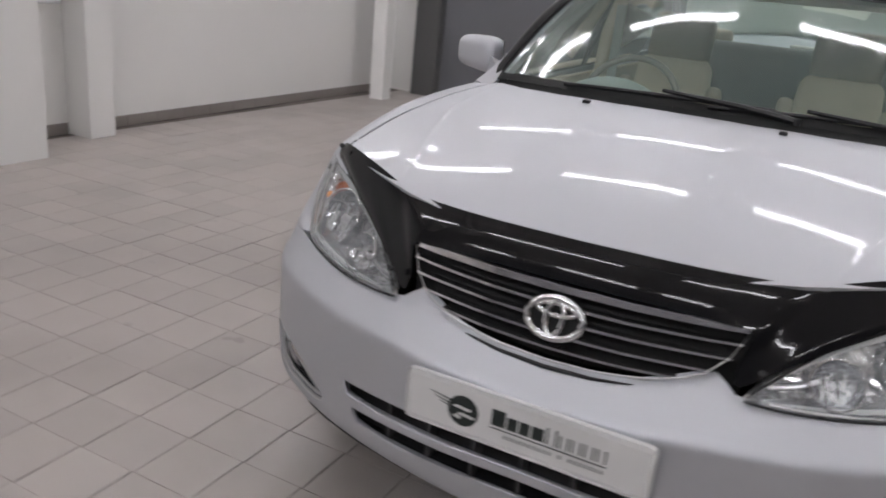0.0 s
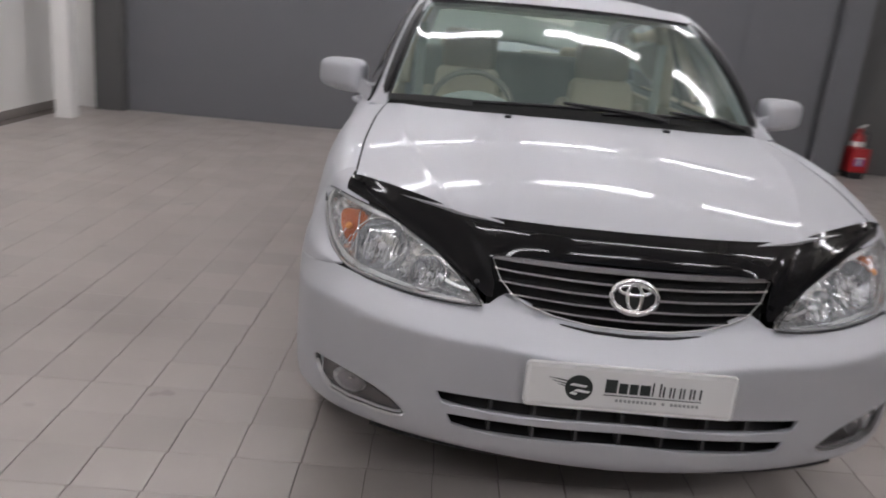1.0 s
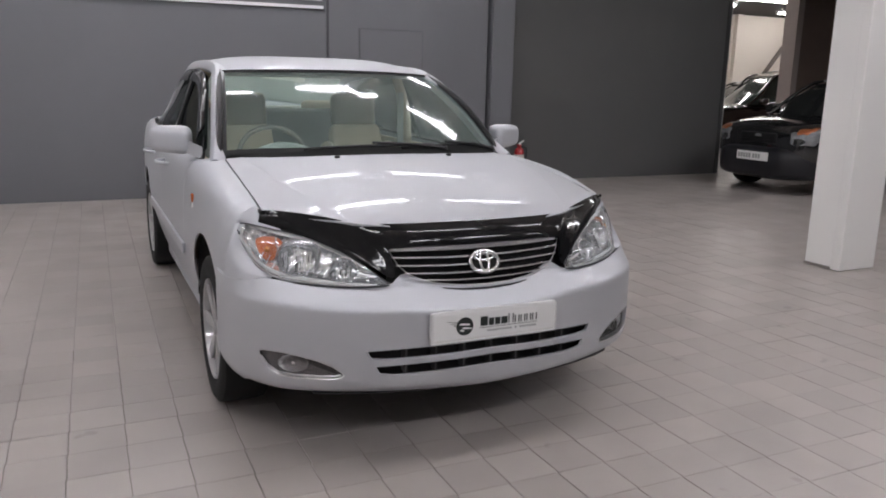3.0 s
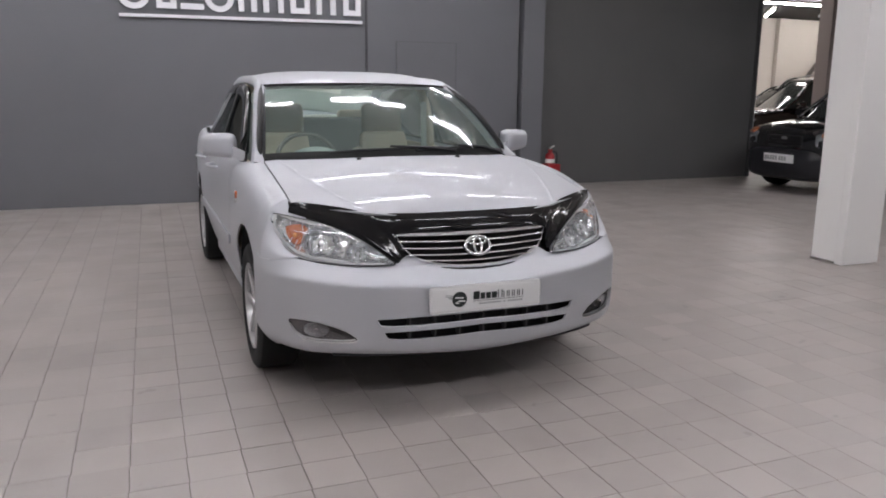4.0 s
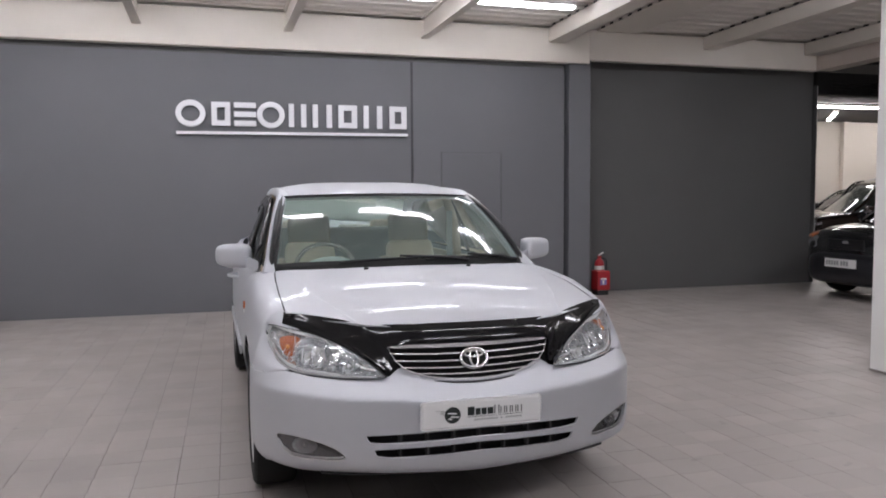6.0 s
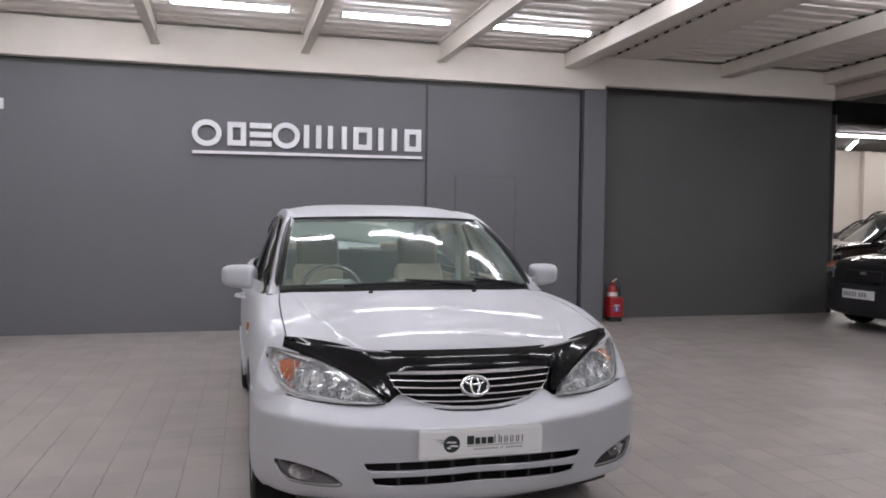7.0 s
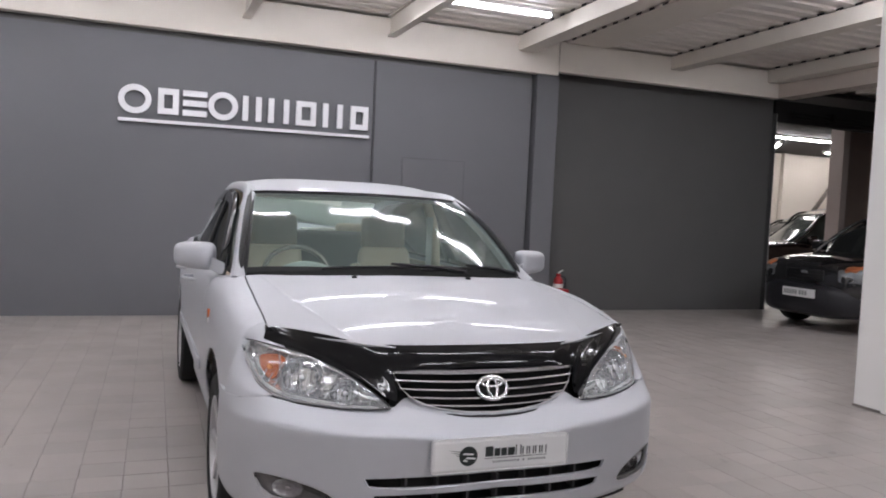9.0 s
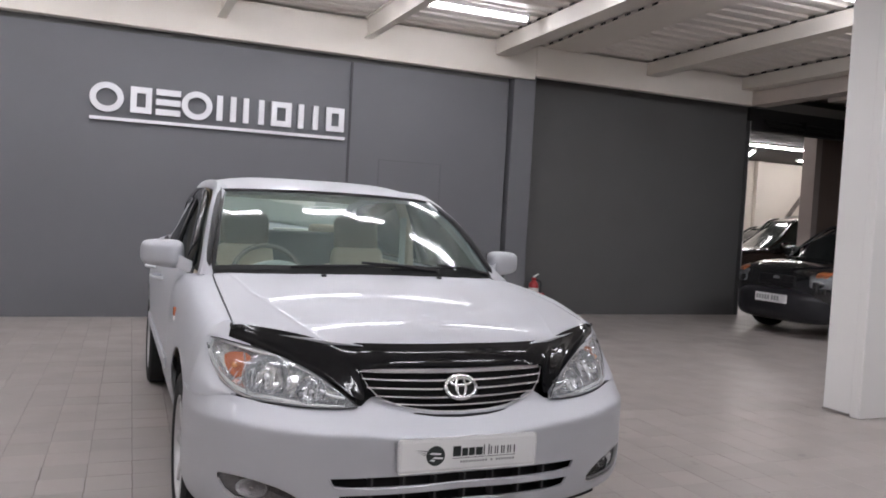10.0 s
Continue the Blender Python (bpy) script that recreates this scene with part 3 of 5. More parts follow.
for i in range(sum(STRIPS)):
    row = []
    for v in np.linspace(0, 1, 46):
        x, y = 0.74 * i / sum(STRIPS), 0.5
        for _ in range(5):
            y = hood_front(x) + (hood_back(x) - hood_front(x)) * v
            xe = float(np.interp(y, HX_Y, HX_X))
            xc = hood_crease(y) / xe
            if i < STRIPS[0]:
                u = (xc - 0.014) * i / (STRIPS[0] - 1)
            elif i < STRIPS[0] + 3:
                u = xc + 0.005 * (i - STRIPS[0] - 1)
            else:
                u = xc + 0.014 + (1 - xc - 0.014) * (i - STRIPS[0] - 3) / (STRIPS[2] - 1)
            x = u * (xe - 0.005)
        row.append((x, y, hood_z(x, y)))
    rows.append(row)
rows = mirrored(rows)
b = grid_bm(rows)
bmesh.ops.recalc_face_normals(b, faces=b.faces)
if sum(f.normal.z for f in b.faces) < 0:
    bmesh.ops.reverse_faces(b, faces=b.faces)
bmesh.ops.solidify(b, geom=b.faces[:], thickness=0.012)
bonnet = part("bonnet", b, PAINT, car, smooth=40.0, flip=False)
for s in (-1, 1):
    y = 1.005
    z = hood_z(0.28, y)
    part("washer_nozzle", box_bm(s * 0.28 - 0.011, s * 0.28 + 0.011, y - 0.008, y + 0.012, z - 0.002, z + 0.009, 0.003), TRIM_BLACK, bonnet)

# -- bonnet deflector
DT = [(0, 0.185, 0.864), (0.20, 0.193, 0.864), (0.34, 0.215, 0.864), (0.43, 0.245, 0.864), (0.48, 0.268, 0.872), (0.55, 0.305, 0.886), (0.65, 0.365, 0.898), (0.725, 0.415, 0.902), (0.755, 0.440, 0.896)]
DB = [(0, 0.118, 0.797), (0.17, 0.122, 0.796), (0.31, 0.136, 0.791), (0.362, 0.142, 0.782), (0.350, 0.112, 0.715), (0.366, 0.108, 0.690), (0.45, 0.168, 0.742), (0.62, 0.300, 0.818), (0.765, 0.430, 0.860)]
t = np.linspace(0, 1, len(DT))
tt = np.linspace(0, 1, 65)
A, B = curve_at(t, np.array(DT), tt), curve_at(t, np.array(DB), tt)
rows = []
for a, c in zip(A, B):
    row = []
    for v in np.linspace(0, 1, 13):
        p = a * (1 - v) + c * v
        bulge = float(np.interp(a[0], [0.30, 0.36, 0.50], [0.0155, 0.010, 0.011])) * 4 * v * (1 - v)
        p = p + np.array([0.15, -0.7, 0.55]) * bulge * np.array([float(np.interp(a[0], [0.36, 0.56], [0, 1])), 1, 1])
        if v == 0:
            p = p + np.array([0, 0.001, 0.003])
        row.append(p)
    rows.append(row)
rows = np.array(rows)
rows[0][:, 0] = 0
b = grid_bm(mirrored(rows))
deflector = part("bonnet_deflector", thick(b, 0.004), SMOKE, car, "glossy black acrylic bonnet deflector", smooth=50.0)
for s in (-1, 1):
    for x, y, z in ((0.735, 0.405, 0.903), (0.395, 0.118, 0.728)):
        part("clip", cyl_bm(0.007, 0.006, 0.006, 12, Matrix.Translation((s * x, y - 0.012, z)) @ Matrix.Rotation(0.9, 4, "X")), TRIM_BLACK, deflector)

# -- upper grille
GT = 0.792
def grille_bottom(x):
    return float(np.interp(abs(x), [0, 0.10, 0.2, 0.26, 0.30, 0.335, 0.358], [0.647, 0.650, 0.663, 0.679, 0.698, 0.733, 0.780]))
xs = np.linspace(-0.358, 0.358, 61)
def gy(x, z):
    return plan_y(x) * 0.9 + 0.068 + 0.42 * (z - 0.65)
b = grid_bm([[(x, gy(x, z) + 0.045, z) for z in np.linspace(grille_bottom(x) - 0.01, GT + 0.01, 4)] for x in xs])
grille = part("grille", thick(b, 0.004), BLACK, car, "black grille with chrome bars")
def bar_run(z0, drop, w0, half, name):
    """One chrome bar, flat faced, bowed a little downward to the middle."""
    rows = []
    for x in np.linspace(-half, half, 49):
        z = z0 - drop * (1 - (x / half) ** 2)
        w = w0 * (0.75 + 0.25 * (1 - (abs(x) / half) ** 4))
        y = gy(x, z)
        rows.append([(x, y + 0.012, z - w / 2), (x, y + 0.001, z - w / 2), (x, y - 0.004, z - w / 3), (x, y - 0.004 + 0.25 * w, z + w / 2 - 0.001), (x, y + 0.014, z + w / 2)])
    b = grid_bm(rows, closed_v=True)
    b.verts.ensure_lookup_table()
    b.faces.new(b.verts[:5]), b.faces.new(b.verts[-5:])
    part(name, b, BAR_CHROME, grille, smooth=35.0)
bar_run(0.783, 0.004, 0.018, 0.366, "top_bar")
for z0, half, w in ((0.757, 0.352, 0.008), (0.729, 0.338, 0.008), (0.702, 0.312, 0.0075), (0.677, 0.25, 0.007)):
    bar_run(z0, 0.009, w, half, "bar")
rim = [(x, gy(x, grille_bottom(x)) - 0.004, grille_bottom(x)) for x in xs]
part("bottom_rim", tube_bm(rim, [0.0012 + 0.0016 * max(0.0, 1 - (abs(q[0]) / 0.335) ** 6) for q in rim], 8), CHROME_SOFT, grille, smooth=True)
# black bar drawn in for the shadow line under the grille rim
part("lower_lip", tube_bm([(x, y - 0.004, z - 0.014) for x, y, z in rim[15:-15]], [0.001 + 0.004 * math.sin(math.pi * k / 30) ** 0.6 for k in range(31)], 8), TRIM_BLACK, grille, smooth=True)
# plain chrome oval badge
def oval(rx, rz, tube, cz=0.728, seg=40, cx=0.0, flat=0.6):
    path = [(cx + rx * math.cos(a), 0, rz * math.sin(a)) for a in np.linspace(0, math.tau, seg, endpoint=False)]
    b = tube_bm(path, tube, 8, closed=True)
    bmesh.ops.scale(b, vec=(1, flat, 1), verts=b.verts)
    bmesh.ops.rotate(b, cent=(0, 0, 0), matrix=Matrix.Rotation(-0.38, 3, "X"), verts=b.verts)
    bmesh.ops.translate(b, vec=(0, gy(0, cz) - 0.014, cz), verts=b.verts)
    return b
badge = part("badge", oval(0.058, 0.0405, 0.0075), CHROME, grille, "chrome oval badge ring", smooth=True)
part("inner_ring", oval(0.018, 0.036, 0.0058), CHROME, badge, smooth=True)
part("cross_ring", oval(0.040, 0.0125, 0.0052, cz=0.7445), CHROME, badge, smooth=True)
part("backing", cyl_bm(0.05, 0.05, 0.004, 32, Matrix.Translation((0, gy(0, 0.728) - 0.003, 0.728)) @ Matrix.Rotation(-0.38 + math.pi / 2, 4, "X") @ Matrix.Diagonal((1.1, 0.76, 1, 1))), BLACK, badge)

# -- headlamps
HT = [(0.375, 0.100, 0.671), (0.43, 0.150, 0.716), (0.49, 0.206, 0.759), (0.56, 0.262, 0.797), (0.65, 0.330, 0.826), (0.74, 0.400, 0.842), (0.795, 0.458, 0.850), (0.824, 0.500, 0.848)]
HB = [(0.377, 0.096, 0.666), (0.45, 0.116, 0.661), (0.55, 0.150, 0.662), (0.65, 0.205, 0.667), (0.735, 0.268, 0.678), (0.790, 0.350, 0.712), (0.820, 0.435, 0.775), (0.832, 0.498, 0.838)]
def headlamp(s):
    rng = random.Random(7)
    t = np.linspace(0, 1, len(HT))
    tt = np.linspace(0, 1, 49)
    A, B = curve_at(t, np.array(HT), tt), curve_at(t, np.array(HB), tt)
    def place(u, v, depth=0.0, swell=0.0):
        """A place in the lamp: u along it, v from its upper to its lower edge, depth behind the lens."""
        a = np.array([np.interp(u, tt, A[:, k]) for k in range(3)])
        c = np.array([np.interp(u, tt, B[:, k]) for k in range(3)])
        p = a * (1 - v) + c * v
        k = math.sin(math.pi * v) * min(1, 4 * u) * min(1, 4 * (1 - u) + 0.1)
        p = p + np.array([0.45, -0.85, 0.25]) * swell * k + np.array([-0.35, 0.93, 0.1]) * depth
        return (s * p[0], p[1], p[2])
    def sheet(depth, nu, nv, swell=0.0, jitter=0.0):
        return [[place(u, v, depth * min(1, 6 * v + 0.15, 6 * (1 - v) + 0.15, 7 * u + 0.15, 7 * (1 - u) + 0.15) + rng.uniform(-jitter, jitter), swell) for v in np.linspace(0, 1, nv)] for u in np.linspace(0, 1, nu)]
    lamp = part("headlamp", thick(grid_bm(sheet(0.045, 40, 12, 0.004, 0.0035)), 0.003), REFLECTOR, car, "clear glass headlamp with an amber indicator")
    lens = part("lens", grid_bm(sheet(0.0, 49, 13, 0.016)), LENS, lamp, smooth=True)
    lens.visible_shadow = False
    part("seal", tube_bm([(s * q[0], q[1] + 0.002, q[2]) for q in [*A[1:], *B[::-1][1:]]], 0.0024, 6, closed=True), TRIM_BLACK, lamp)
    part("chrome_edge", tube_bm([(s * q[0], q[1] + 0.006, q[2] + 0.007) for q in B[4:-4]], 0.003, 6), CHROME_SOFT, lamp)
    # pale border round the inside of the lens
    for va, vb, ua, ub in ((0.03, 0.13, 0.10, 0.99), (0.87, 0.97, 0.06, 0.99), (0.10, 0.90, 0.90, 0.985)):
        strip = [[place(u, v, 0.014, 0.012) for v in np.linspace(va, vb, 4 if vb - va < 0.2 else 10)] for u in np.linspace(ua, ub, 40 if ub - ua > 0.2 else 5)]
        part("border", thick(grid_bm(strip), 0.002), LAMP_EDGE, lamp, smooth=True)
    # faceted bowls: main beam and dipped beam
    for cx, cz, r, dep in ((0.655, 0.750, 0.070, 0.036), (0.520, 0.712, 0.046, 0.030)):
        cy = float(np.interp(cx, [q[0] for q in HB], [q[1] for q in HB])) + 0.8 * (cz - 0.665) + 0.004
        m = Matrix.Translation((s * cx, cy, cz)) @ Matrix.Rotation(s * 0.42, 4, "Z") @ Matrix.Rotation(math.radians(62), 4, "X") @ Matrix.Diagonal((1.1, 1, 1, 1))
        prof = [(r * 0.10, -dep), (r * 0.40, -dep * 0.88), (r * 0.66, -dep * 0.62), (r * 0.86, -dep * 0.30), (r, 0.0), (r * 1.02, -0.010)]
        Q = [[(q * math.cos(k * math.tau / 22), q * math.sin(k * math.tau / 22), z + rng.uniform(-0.003, 0.003)) for q, z in prof] for k in range(22)]
        b = grid_bm(Q, closed_u=True)
        bmesh.ops.transform(b, matrix=m, verts=b.verts)
        bowl = part("bowl", b, LAMP_BOWL, lamp)
        part("bulb_cap", lathe0([(0, -0.010), (r * 0.13, -0.012), (r * 0.17, -0.02), (r * 0.15, -dep)], 10, m), CHROME_SOFT, bowl)
        ring = [m @ Vector((r * 1.04 * math.cos(a), r * 1.04 * math.sin(a), 0.004)) for a in np.linspace(0, math.tau, 40, endpoint=False)]
        part("bowl_rim", tube_bm(ring, 0.0024, 6, closed=True), CHROME, bowl, smooth=True)
        for k in range(13):
            q = -0.86 + 1.72 * k / 12
            h = math.sqrt(1 - q * q) * 0.8
            part("flute", tube_bm([m @ Vector((r * q, -r * h * rng.uniform(0.3, 1), -dep * 0.35)), m @ Vector((r * (q + rng.uniform(-0.04, 0.04)), r * h * rng.uniform(-0.2, 0.8), -dep * 0.45))], rng.uniform(0.0008, 0.0019), 5), LAMP_DARK if rng.random() < 0.5 else CHROME_SOFT, bowl)
        part("bulb_shade", lathe0([(r * 0.16, -dep * 0.9), (r * 0.20, -dep * 0.70), (r * 0.32, -dep * 0.80), (r * 0.30, -dep)], 12, m), LAMP_DARK, bowl)
    # upright flutes between and beside the bowls
    for u in np.linspace(0.14, 0.70, 14):
        for v0, v1 in ((0.12, 0.34), (0.66, 0.88)):
            p, q = Vector(place(u, v0, 0.030)), Vector(place(u + 0.01, v1, 0.030))
            part("flute", tube_bm([p, q], 0.0016, 5), CHROME_SOFT if int(u * 100) % 3 else REFLECTOR, lamp)
    # amber indicator in the outer corner, behind a silver divider
    AMB = [(0.712, 0.772), (0.730, 0.738), (0.745, 0.728), (0.764, 0.742), (0.776, 0.772), (0.774, 0.796), (0.756, 0.806), (0.700, 0.803), (0.694, 0.792)]
    b = prism_bm([(s * a, c) for a, c in rounded(AMB, 28)], 0.0, 0.02, lambda a, c, d: (a, float(np.interp(abs(a), [0.70, 0.735, 0.79, 0.82], [0.30, 0.325, 0.395, 0.45])) + 0.55 * (c - 0.76) + 0.036 + d, c))
    ind = part("indicator", b, AMBER, lamp, "amber indicator")
    bulb = bmesh.new()
    bmesh.ops.create_uvsphere(bulb, u_segments=12, v_segments=8, radius=0.011)
    bmesh.ops.translate(bulb, vec=(s * 0.748, 0.372, 0.768), verts=bulb.verts)
    part("bulb", bulb, AMBER_BULB, ind, smooth=True)
    wall = [[(s * (0.7165 + 0.004 * k), float(np.interp(0.72, [q[0] for q in HB], [q[1] for q in HB])) + 0.75 * (z0 - 0.675) + d, z0) for z0 in np.linspace(0.69, 0.815, 6)] for k, d in ((0, -0.004), (0, 0.05), (1, 0.05), (1, -0.004))]
    part("divider", grid_bm(wall, closed_u=True), REFLECTOR, lamp)
    b = tube_bm([(s * x, y, z) for x, y, z in spline([(0.41, 0.140, 0.690), (0.46, 0.160, 0.700), (0.49, 0.172, 0.715)], 12)], 0.005, 6)
    part("divider", b, CHROME_SOFT, lamp)
both(headlamp)
# dark filler behind lamps and grille
b = bmesh.new()
for s in (-1, 1):
    q = [(s * x, y + 0.12, z) for x, y, z in HT] 
    r = [(s * x, y + 0.13, z) for x, y, z in HB]
    join_bm(b, grid_bm([[a, c] for a, c in zip(q, r)]))
join_bm(b, box_bm(-0.36, 0.36, 0.17, 0.20, 0.60, 0.80))
part("engine_bay_panel", b, BLACK, car, "black panel behind lamps and grille")

# -- wings, doors, quarters: side skin with wheel arches
ARCH_R, YF, YREAR, WZ, AZ = 0.385, 0.912, 3.64, 0.318, 0.348
SZ = [0.18, 0.24, 0.34, 0.46, 0.60, 0.72, 0.80, 0.86, 0.905, 0.935, 0.955]
SX = [0.785, 0.812, 0.846, 0.880, 0.900, 0.896, 0.889, 0.880, 0.866, 0.848, 0.815]
WY, WX = [0.40, 0.50, 0.60, 0.75, 1.0, 1.6, 2.4, 3.3, 3.9, 4.3, 4.55, 4.72], [-0.028, -0.016, -0.008, -0.003, 0.0, 0.0, 0.0, -0.002, -0.018, -0.05, -0.10, -0.17]
BELT_Y, BELT_Z = [0.40, 0.50, 0.75, 1.0, 1.3, 1.6, 2.5, 3.3, 4.0, 4.72], [0.870, 0.888, 0.930, 0.968, 0.985, 0.985, 0.995, 1.010, 1.030, 1.035]
def side_top(y):
    """Upper end of the side skin: the bonnet shut line in front, the window line further back."""
    z = float(np.interp(y, BELT_Y, BELT_Z))
    if y < 1.30:
        return float(np.interp(y, HX_Y, HX_X)) + 0.002, float(curve_at(HE_Y, HE_Z, [max(0.433, y)])[0])
    k = min(1, (y - 1.30) / 0.25)
    return (1 - k) * float(np.interp(y, HX_Y, HX_X)) + k * (0.805 + min(0.0, float(np.interp(y, WY, WX)) * 0.9)), (1 - k) * float(curve_at(HE_Y, HE_Z, [y])[0]) + k * z
def arch_low(y, low=0.19):
    for c in (YF, YREAR):
        d = abs(y - c)
        if d < ARCH_R:
            return max(low, AZ + math.sqrt(ARCH_R ** 2 - d ** 2))
    return low
def side_row(y, low, n=26):
    if y < 0.497:
        # wing tip wrapping round the lamp's outer edge
        hy, hx, hz = [q[1] for q in HB], [q[0] for q in HB], [q[2] for q in HB]
        tx, tz = float(np.interp(y, hy, hx)) + 0.004, max(low + 0.004, float(np.interp(y, hy, hz)))
        bx = float(np.interp(y, bumper_top[:, 1], bumper_top[:, 0]))
        q = np.array([(bx, low), (0.55 * bx + 0.45 * tx + 0.010, 0.5 * (low + tz)), (tx, tz)])
        return spline(q, n)
    tx, tz = side_top(y)
    w = float(np.interp(y, WY, WX))
    lowz, lowx = [z for z in SZ if z < 0.62], [x + w for z, x in zip(SZ, SX) if z < 0.62]
    x0 = lowx[-1]
    e = float(np.interp(y, [0.50, 0.85], [0.95, 0.62]))
    quarter = [(tx + (x0 - tx) * max(0.0, math.cos(a)) ** e, 0.60 + (tz - 0.60) * math.sin(a) ** e) for a in np.linspace(0.12, math.pi / 2, 26)]
    X, Z = [*lowx, *[q[0] for q in quarter]], [*lowz, *[q[1] for q in quarter]]
    P = spline(np.array(list(zip(X, Z))), 90)
    keep = P[P[:, 1] >= low - 1e-6]
    if len(keep) < 2:
        keep = P[-2:]
    x0 = float(np.interp(low, P[:, 1], P[:, 0]))
    keep = np.concatenate([[[x0, low]], keep])
    return spline(keep, n)
def side_panel(name, y0, y1, s, material=PAINT, low=0.19, extra=(), n=24, label="", bottom=None):
    ys = sorted(set([*np.linspace(y0, y1, n), *[c + e for c in (YF, YREAR) for e in (-ARCH_R - 0.0008, -ARCH_R + 0.0008, -ARCH_R + 0.01, -ARCH_R + 0.03, ARCH_R - 0.03, ARCH_R - 0.01, ARCH_R - 0.0008, ARCH_R + 0.0008) if y0 < c + e < y1]]))
    rows = []
    for y in ys:
        lo = arch_low(y, low) if bottom is None else max(arch_low(y, low), bottom(y))
        rows.append([(s * x, y, z) for x, z in side_row(y, lo)])
    b = thick(grid_bm(rows), 0.006 if s < 0 else 0.006)
    return part(name, b, material, car, label, smooth=40.0)
DOOR1, DOOR2, DOOR3 = 1.52, 2.56, 3.36
for s in (-1, 1):
    wing = side_panel("front_wing", 0.285, DOOR1 - 0.003, s, bottom=lambda y: float(np.interp(y, bumper_top[:, 1], bumper_top[:, 2])) + 0.001 if y < 0.59 else 0.19, n=52)
    tip_rows = []
    edge_w = np.array(side_row(0.4995, 0.845, 60))
    for v in np.linspace(0, 1, 12):
        k = np.linspace(0, 1, len(edge_w))
        w = np.array([np.interp(v, k, edge_w[:, 0]), 0.4995, np.interp(v, k, edge_w[:, 1])])
        h = curve_at(np.linspace(0, 1, len(HT)), np.array(HT), [1.0 - 0.36 * v])[0] + np.array([0.001, 0.0, 0.002])
        tip_rows.append([(s * (w[0] * (1 - f) + h[0] * f), w[1] * (1 - f) + h[1] * f, w[2] * (1 - f) + h[2] * f + 0.004 * v * math.sin(math.pi * f)) for f in np.linspace(0, 1, 6)])
    part("wing_tip", thick(grid_bm(tip_rows), 0.004), PAINT, wing, smooth=40.0)
    # black tube laid below the bonnet gap as its shade
    part("shut_gap", tube_bm([(s * (float(np.interp(y, HX_Y, HX_X)) + 0.0005), y, float(curve_at(HE_Y, HE_Z, [max(0.433, y)])[0]) - 0.010) for y in np.linspace(0.44, 1.34, 30)], 0.008, 6), BLACK, car)
    mk = box_bm(s * 0.893 - 0.006, s * 0.893 + 0.006, 1.204, 1.232, 0.824, 0.864, 0.005)
    marker = part("side_marker", mk, AMBER, wing, "small amber side repeater")
    part("marker_tip", box_bm(s * 0.895 - 0.005, s * 0.895 + 0.005, 1.205, 1.231, 0.800, 0.8235, 0.004), LENS_PALE, marker, "clear lower end")
    d1 = side_panel("front_door", DOOR1 + 0.003, DOOR2 - 0.003, s)
    d2 = side_panel("rear_door", DOOR2 + 0.003, DOOR3 - 0.003, s, n=30)
    side_panel("rear_quarter", DOOR3 + 0.003, 4.72, s, n=40)
    for d, ya, yb in ((d1, 2.20, 2.40), (d2, 2.95, 3.13)):
        path = spline([(s * 0.885, ya, 0.895), (s * 0.925, ya + 0.03, 0.897), (s * 0.927, yb - 0.03, 0.900), (s * 0.885, yb, 0.900)], 14)
        part("handle", tube_bm(path, [0.010] * 14, 8), PAINT, d, smooth=True)
    for d, ya, yb in ((d1, DOOR1 + 0.02, DOOR2 - 0.01), (d2, DOOR2 + 0.01, 3.22)):
        part("side_moulding", box_bm(min(s * 0.896, s * 0.911), max(s * 0.896, s * 0.911), ya, yb, 0.52, 0.575, 0.006), PAINT, d)
    part("sill", box_bm(min(s * 0.74, s * 0.806), max(s * 0.74, s * 0.806), YF + ARCH_R + 0.01, YREAR - ARCH_R - 0.01, 0.165, 0.235, 0.015), PAINT, car)
# inner arches and underbody
def arch_liner(y, s):
    rows = []
    for a in np.linspace(0.06, math.pi - 0.06, 25):
        rows.append([(s * x, y + (ARCH_R + 0.012) * math.cos(a), AZ + (ARCH_R + 0.012) * math.sin(a)) for x in (0.872, 0.55)])
    return thick(grid_bm(rows), 0.004)
for s in (-1, 1):
    for y in (YF, YREAR):
        part("arch_liner", arch_liner(y, s), BLACK, car)
part("underbody", box_bm(-0.62, 0.62, 0.80, 4.6, 0.22, 0.30, 0.02), BLACK, car, "dark underbody")
# unseen tray, added to keep the floor under the nose dark
shield = [(x, plan_y(x) + 0.035) for x in np.linspace(-0.64, 0.64, 33)] + [(0.62, 0.75), (-0.62, 0.75)]
part("splash_shield", prism_bm(shield, 0.270, 0.31, lambda a, c, d: (a, c, d)), BLACK, car, "unseen black splash shield under the nose, cuts bounce light")
part("inner_body", box_bm(-0.50, 0.50, 0.45, 1.10, 0.31, 0.78, 0.02), BLACK, car)

# -- windscreen, roof, pillars
WB = [(0, 1.056, 1.051), (0.25, 1.0817, 1.050), (0.45, 1.1526, 1.0426), (0.60, 1.2413, 1.0327), (0.70, 1.3188, 1.0196), (0.745, 1.3587, 1.010)]
WT = [(0, 1.8646, 1.4205), (0.20, 1.8874, 1.419), (0.38, 1.9402, 1.415), (0.50, 1.991, 1.411), (0.58, 2.0314, 1.4064), (0.618, 2.0524, 1.402)]
t = np.linspace(0, 1, len(WB))
tt = np.linspace(0, 1, 33)
A, B = curve_at(t, np.array(WB), tt), curve_at(t, np.array(WT), tt)
def screen_swell(u):
    """How far the glass swells outward between its lower and upper edge: nearly flat in the middle, fuller at the sides."""
    return 0.0125 + 0.0395 * u * u
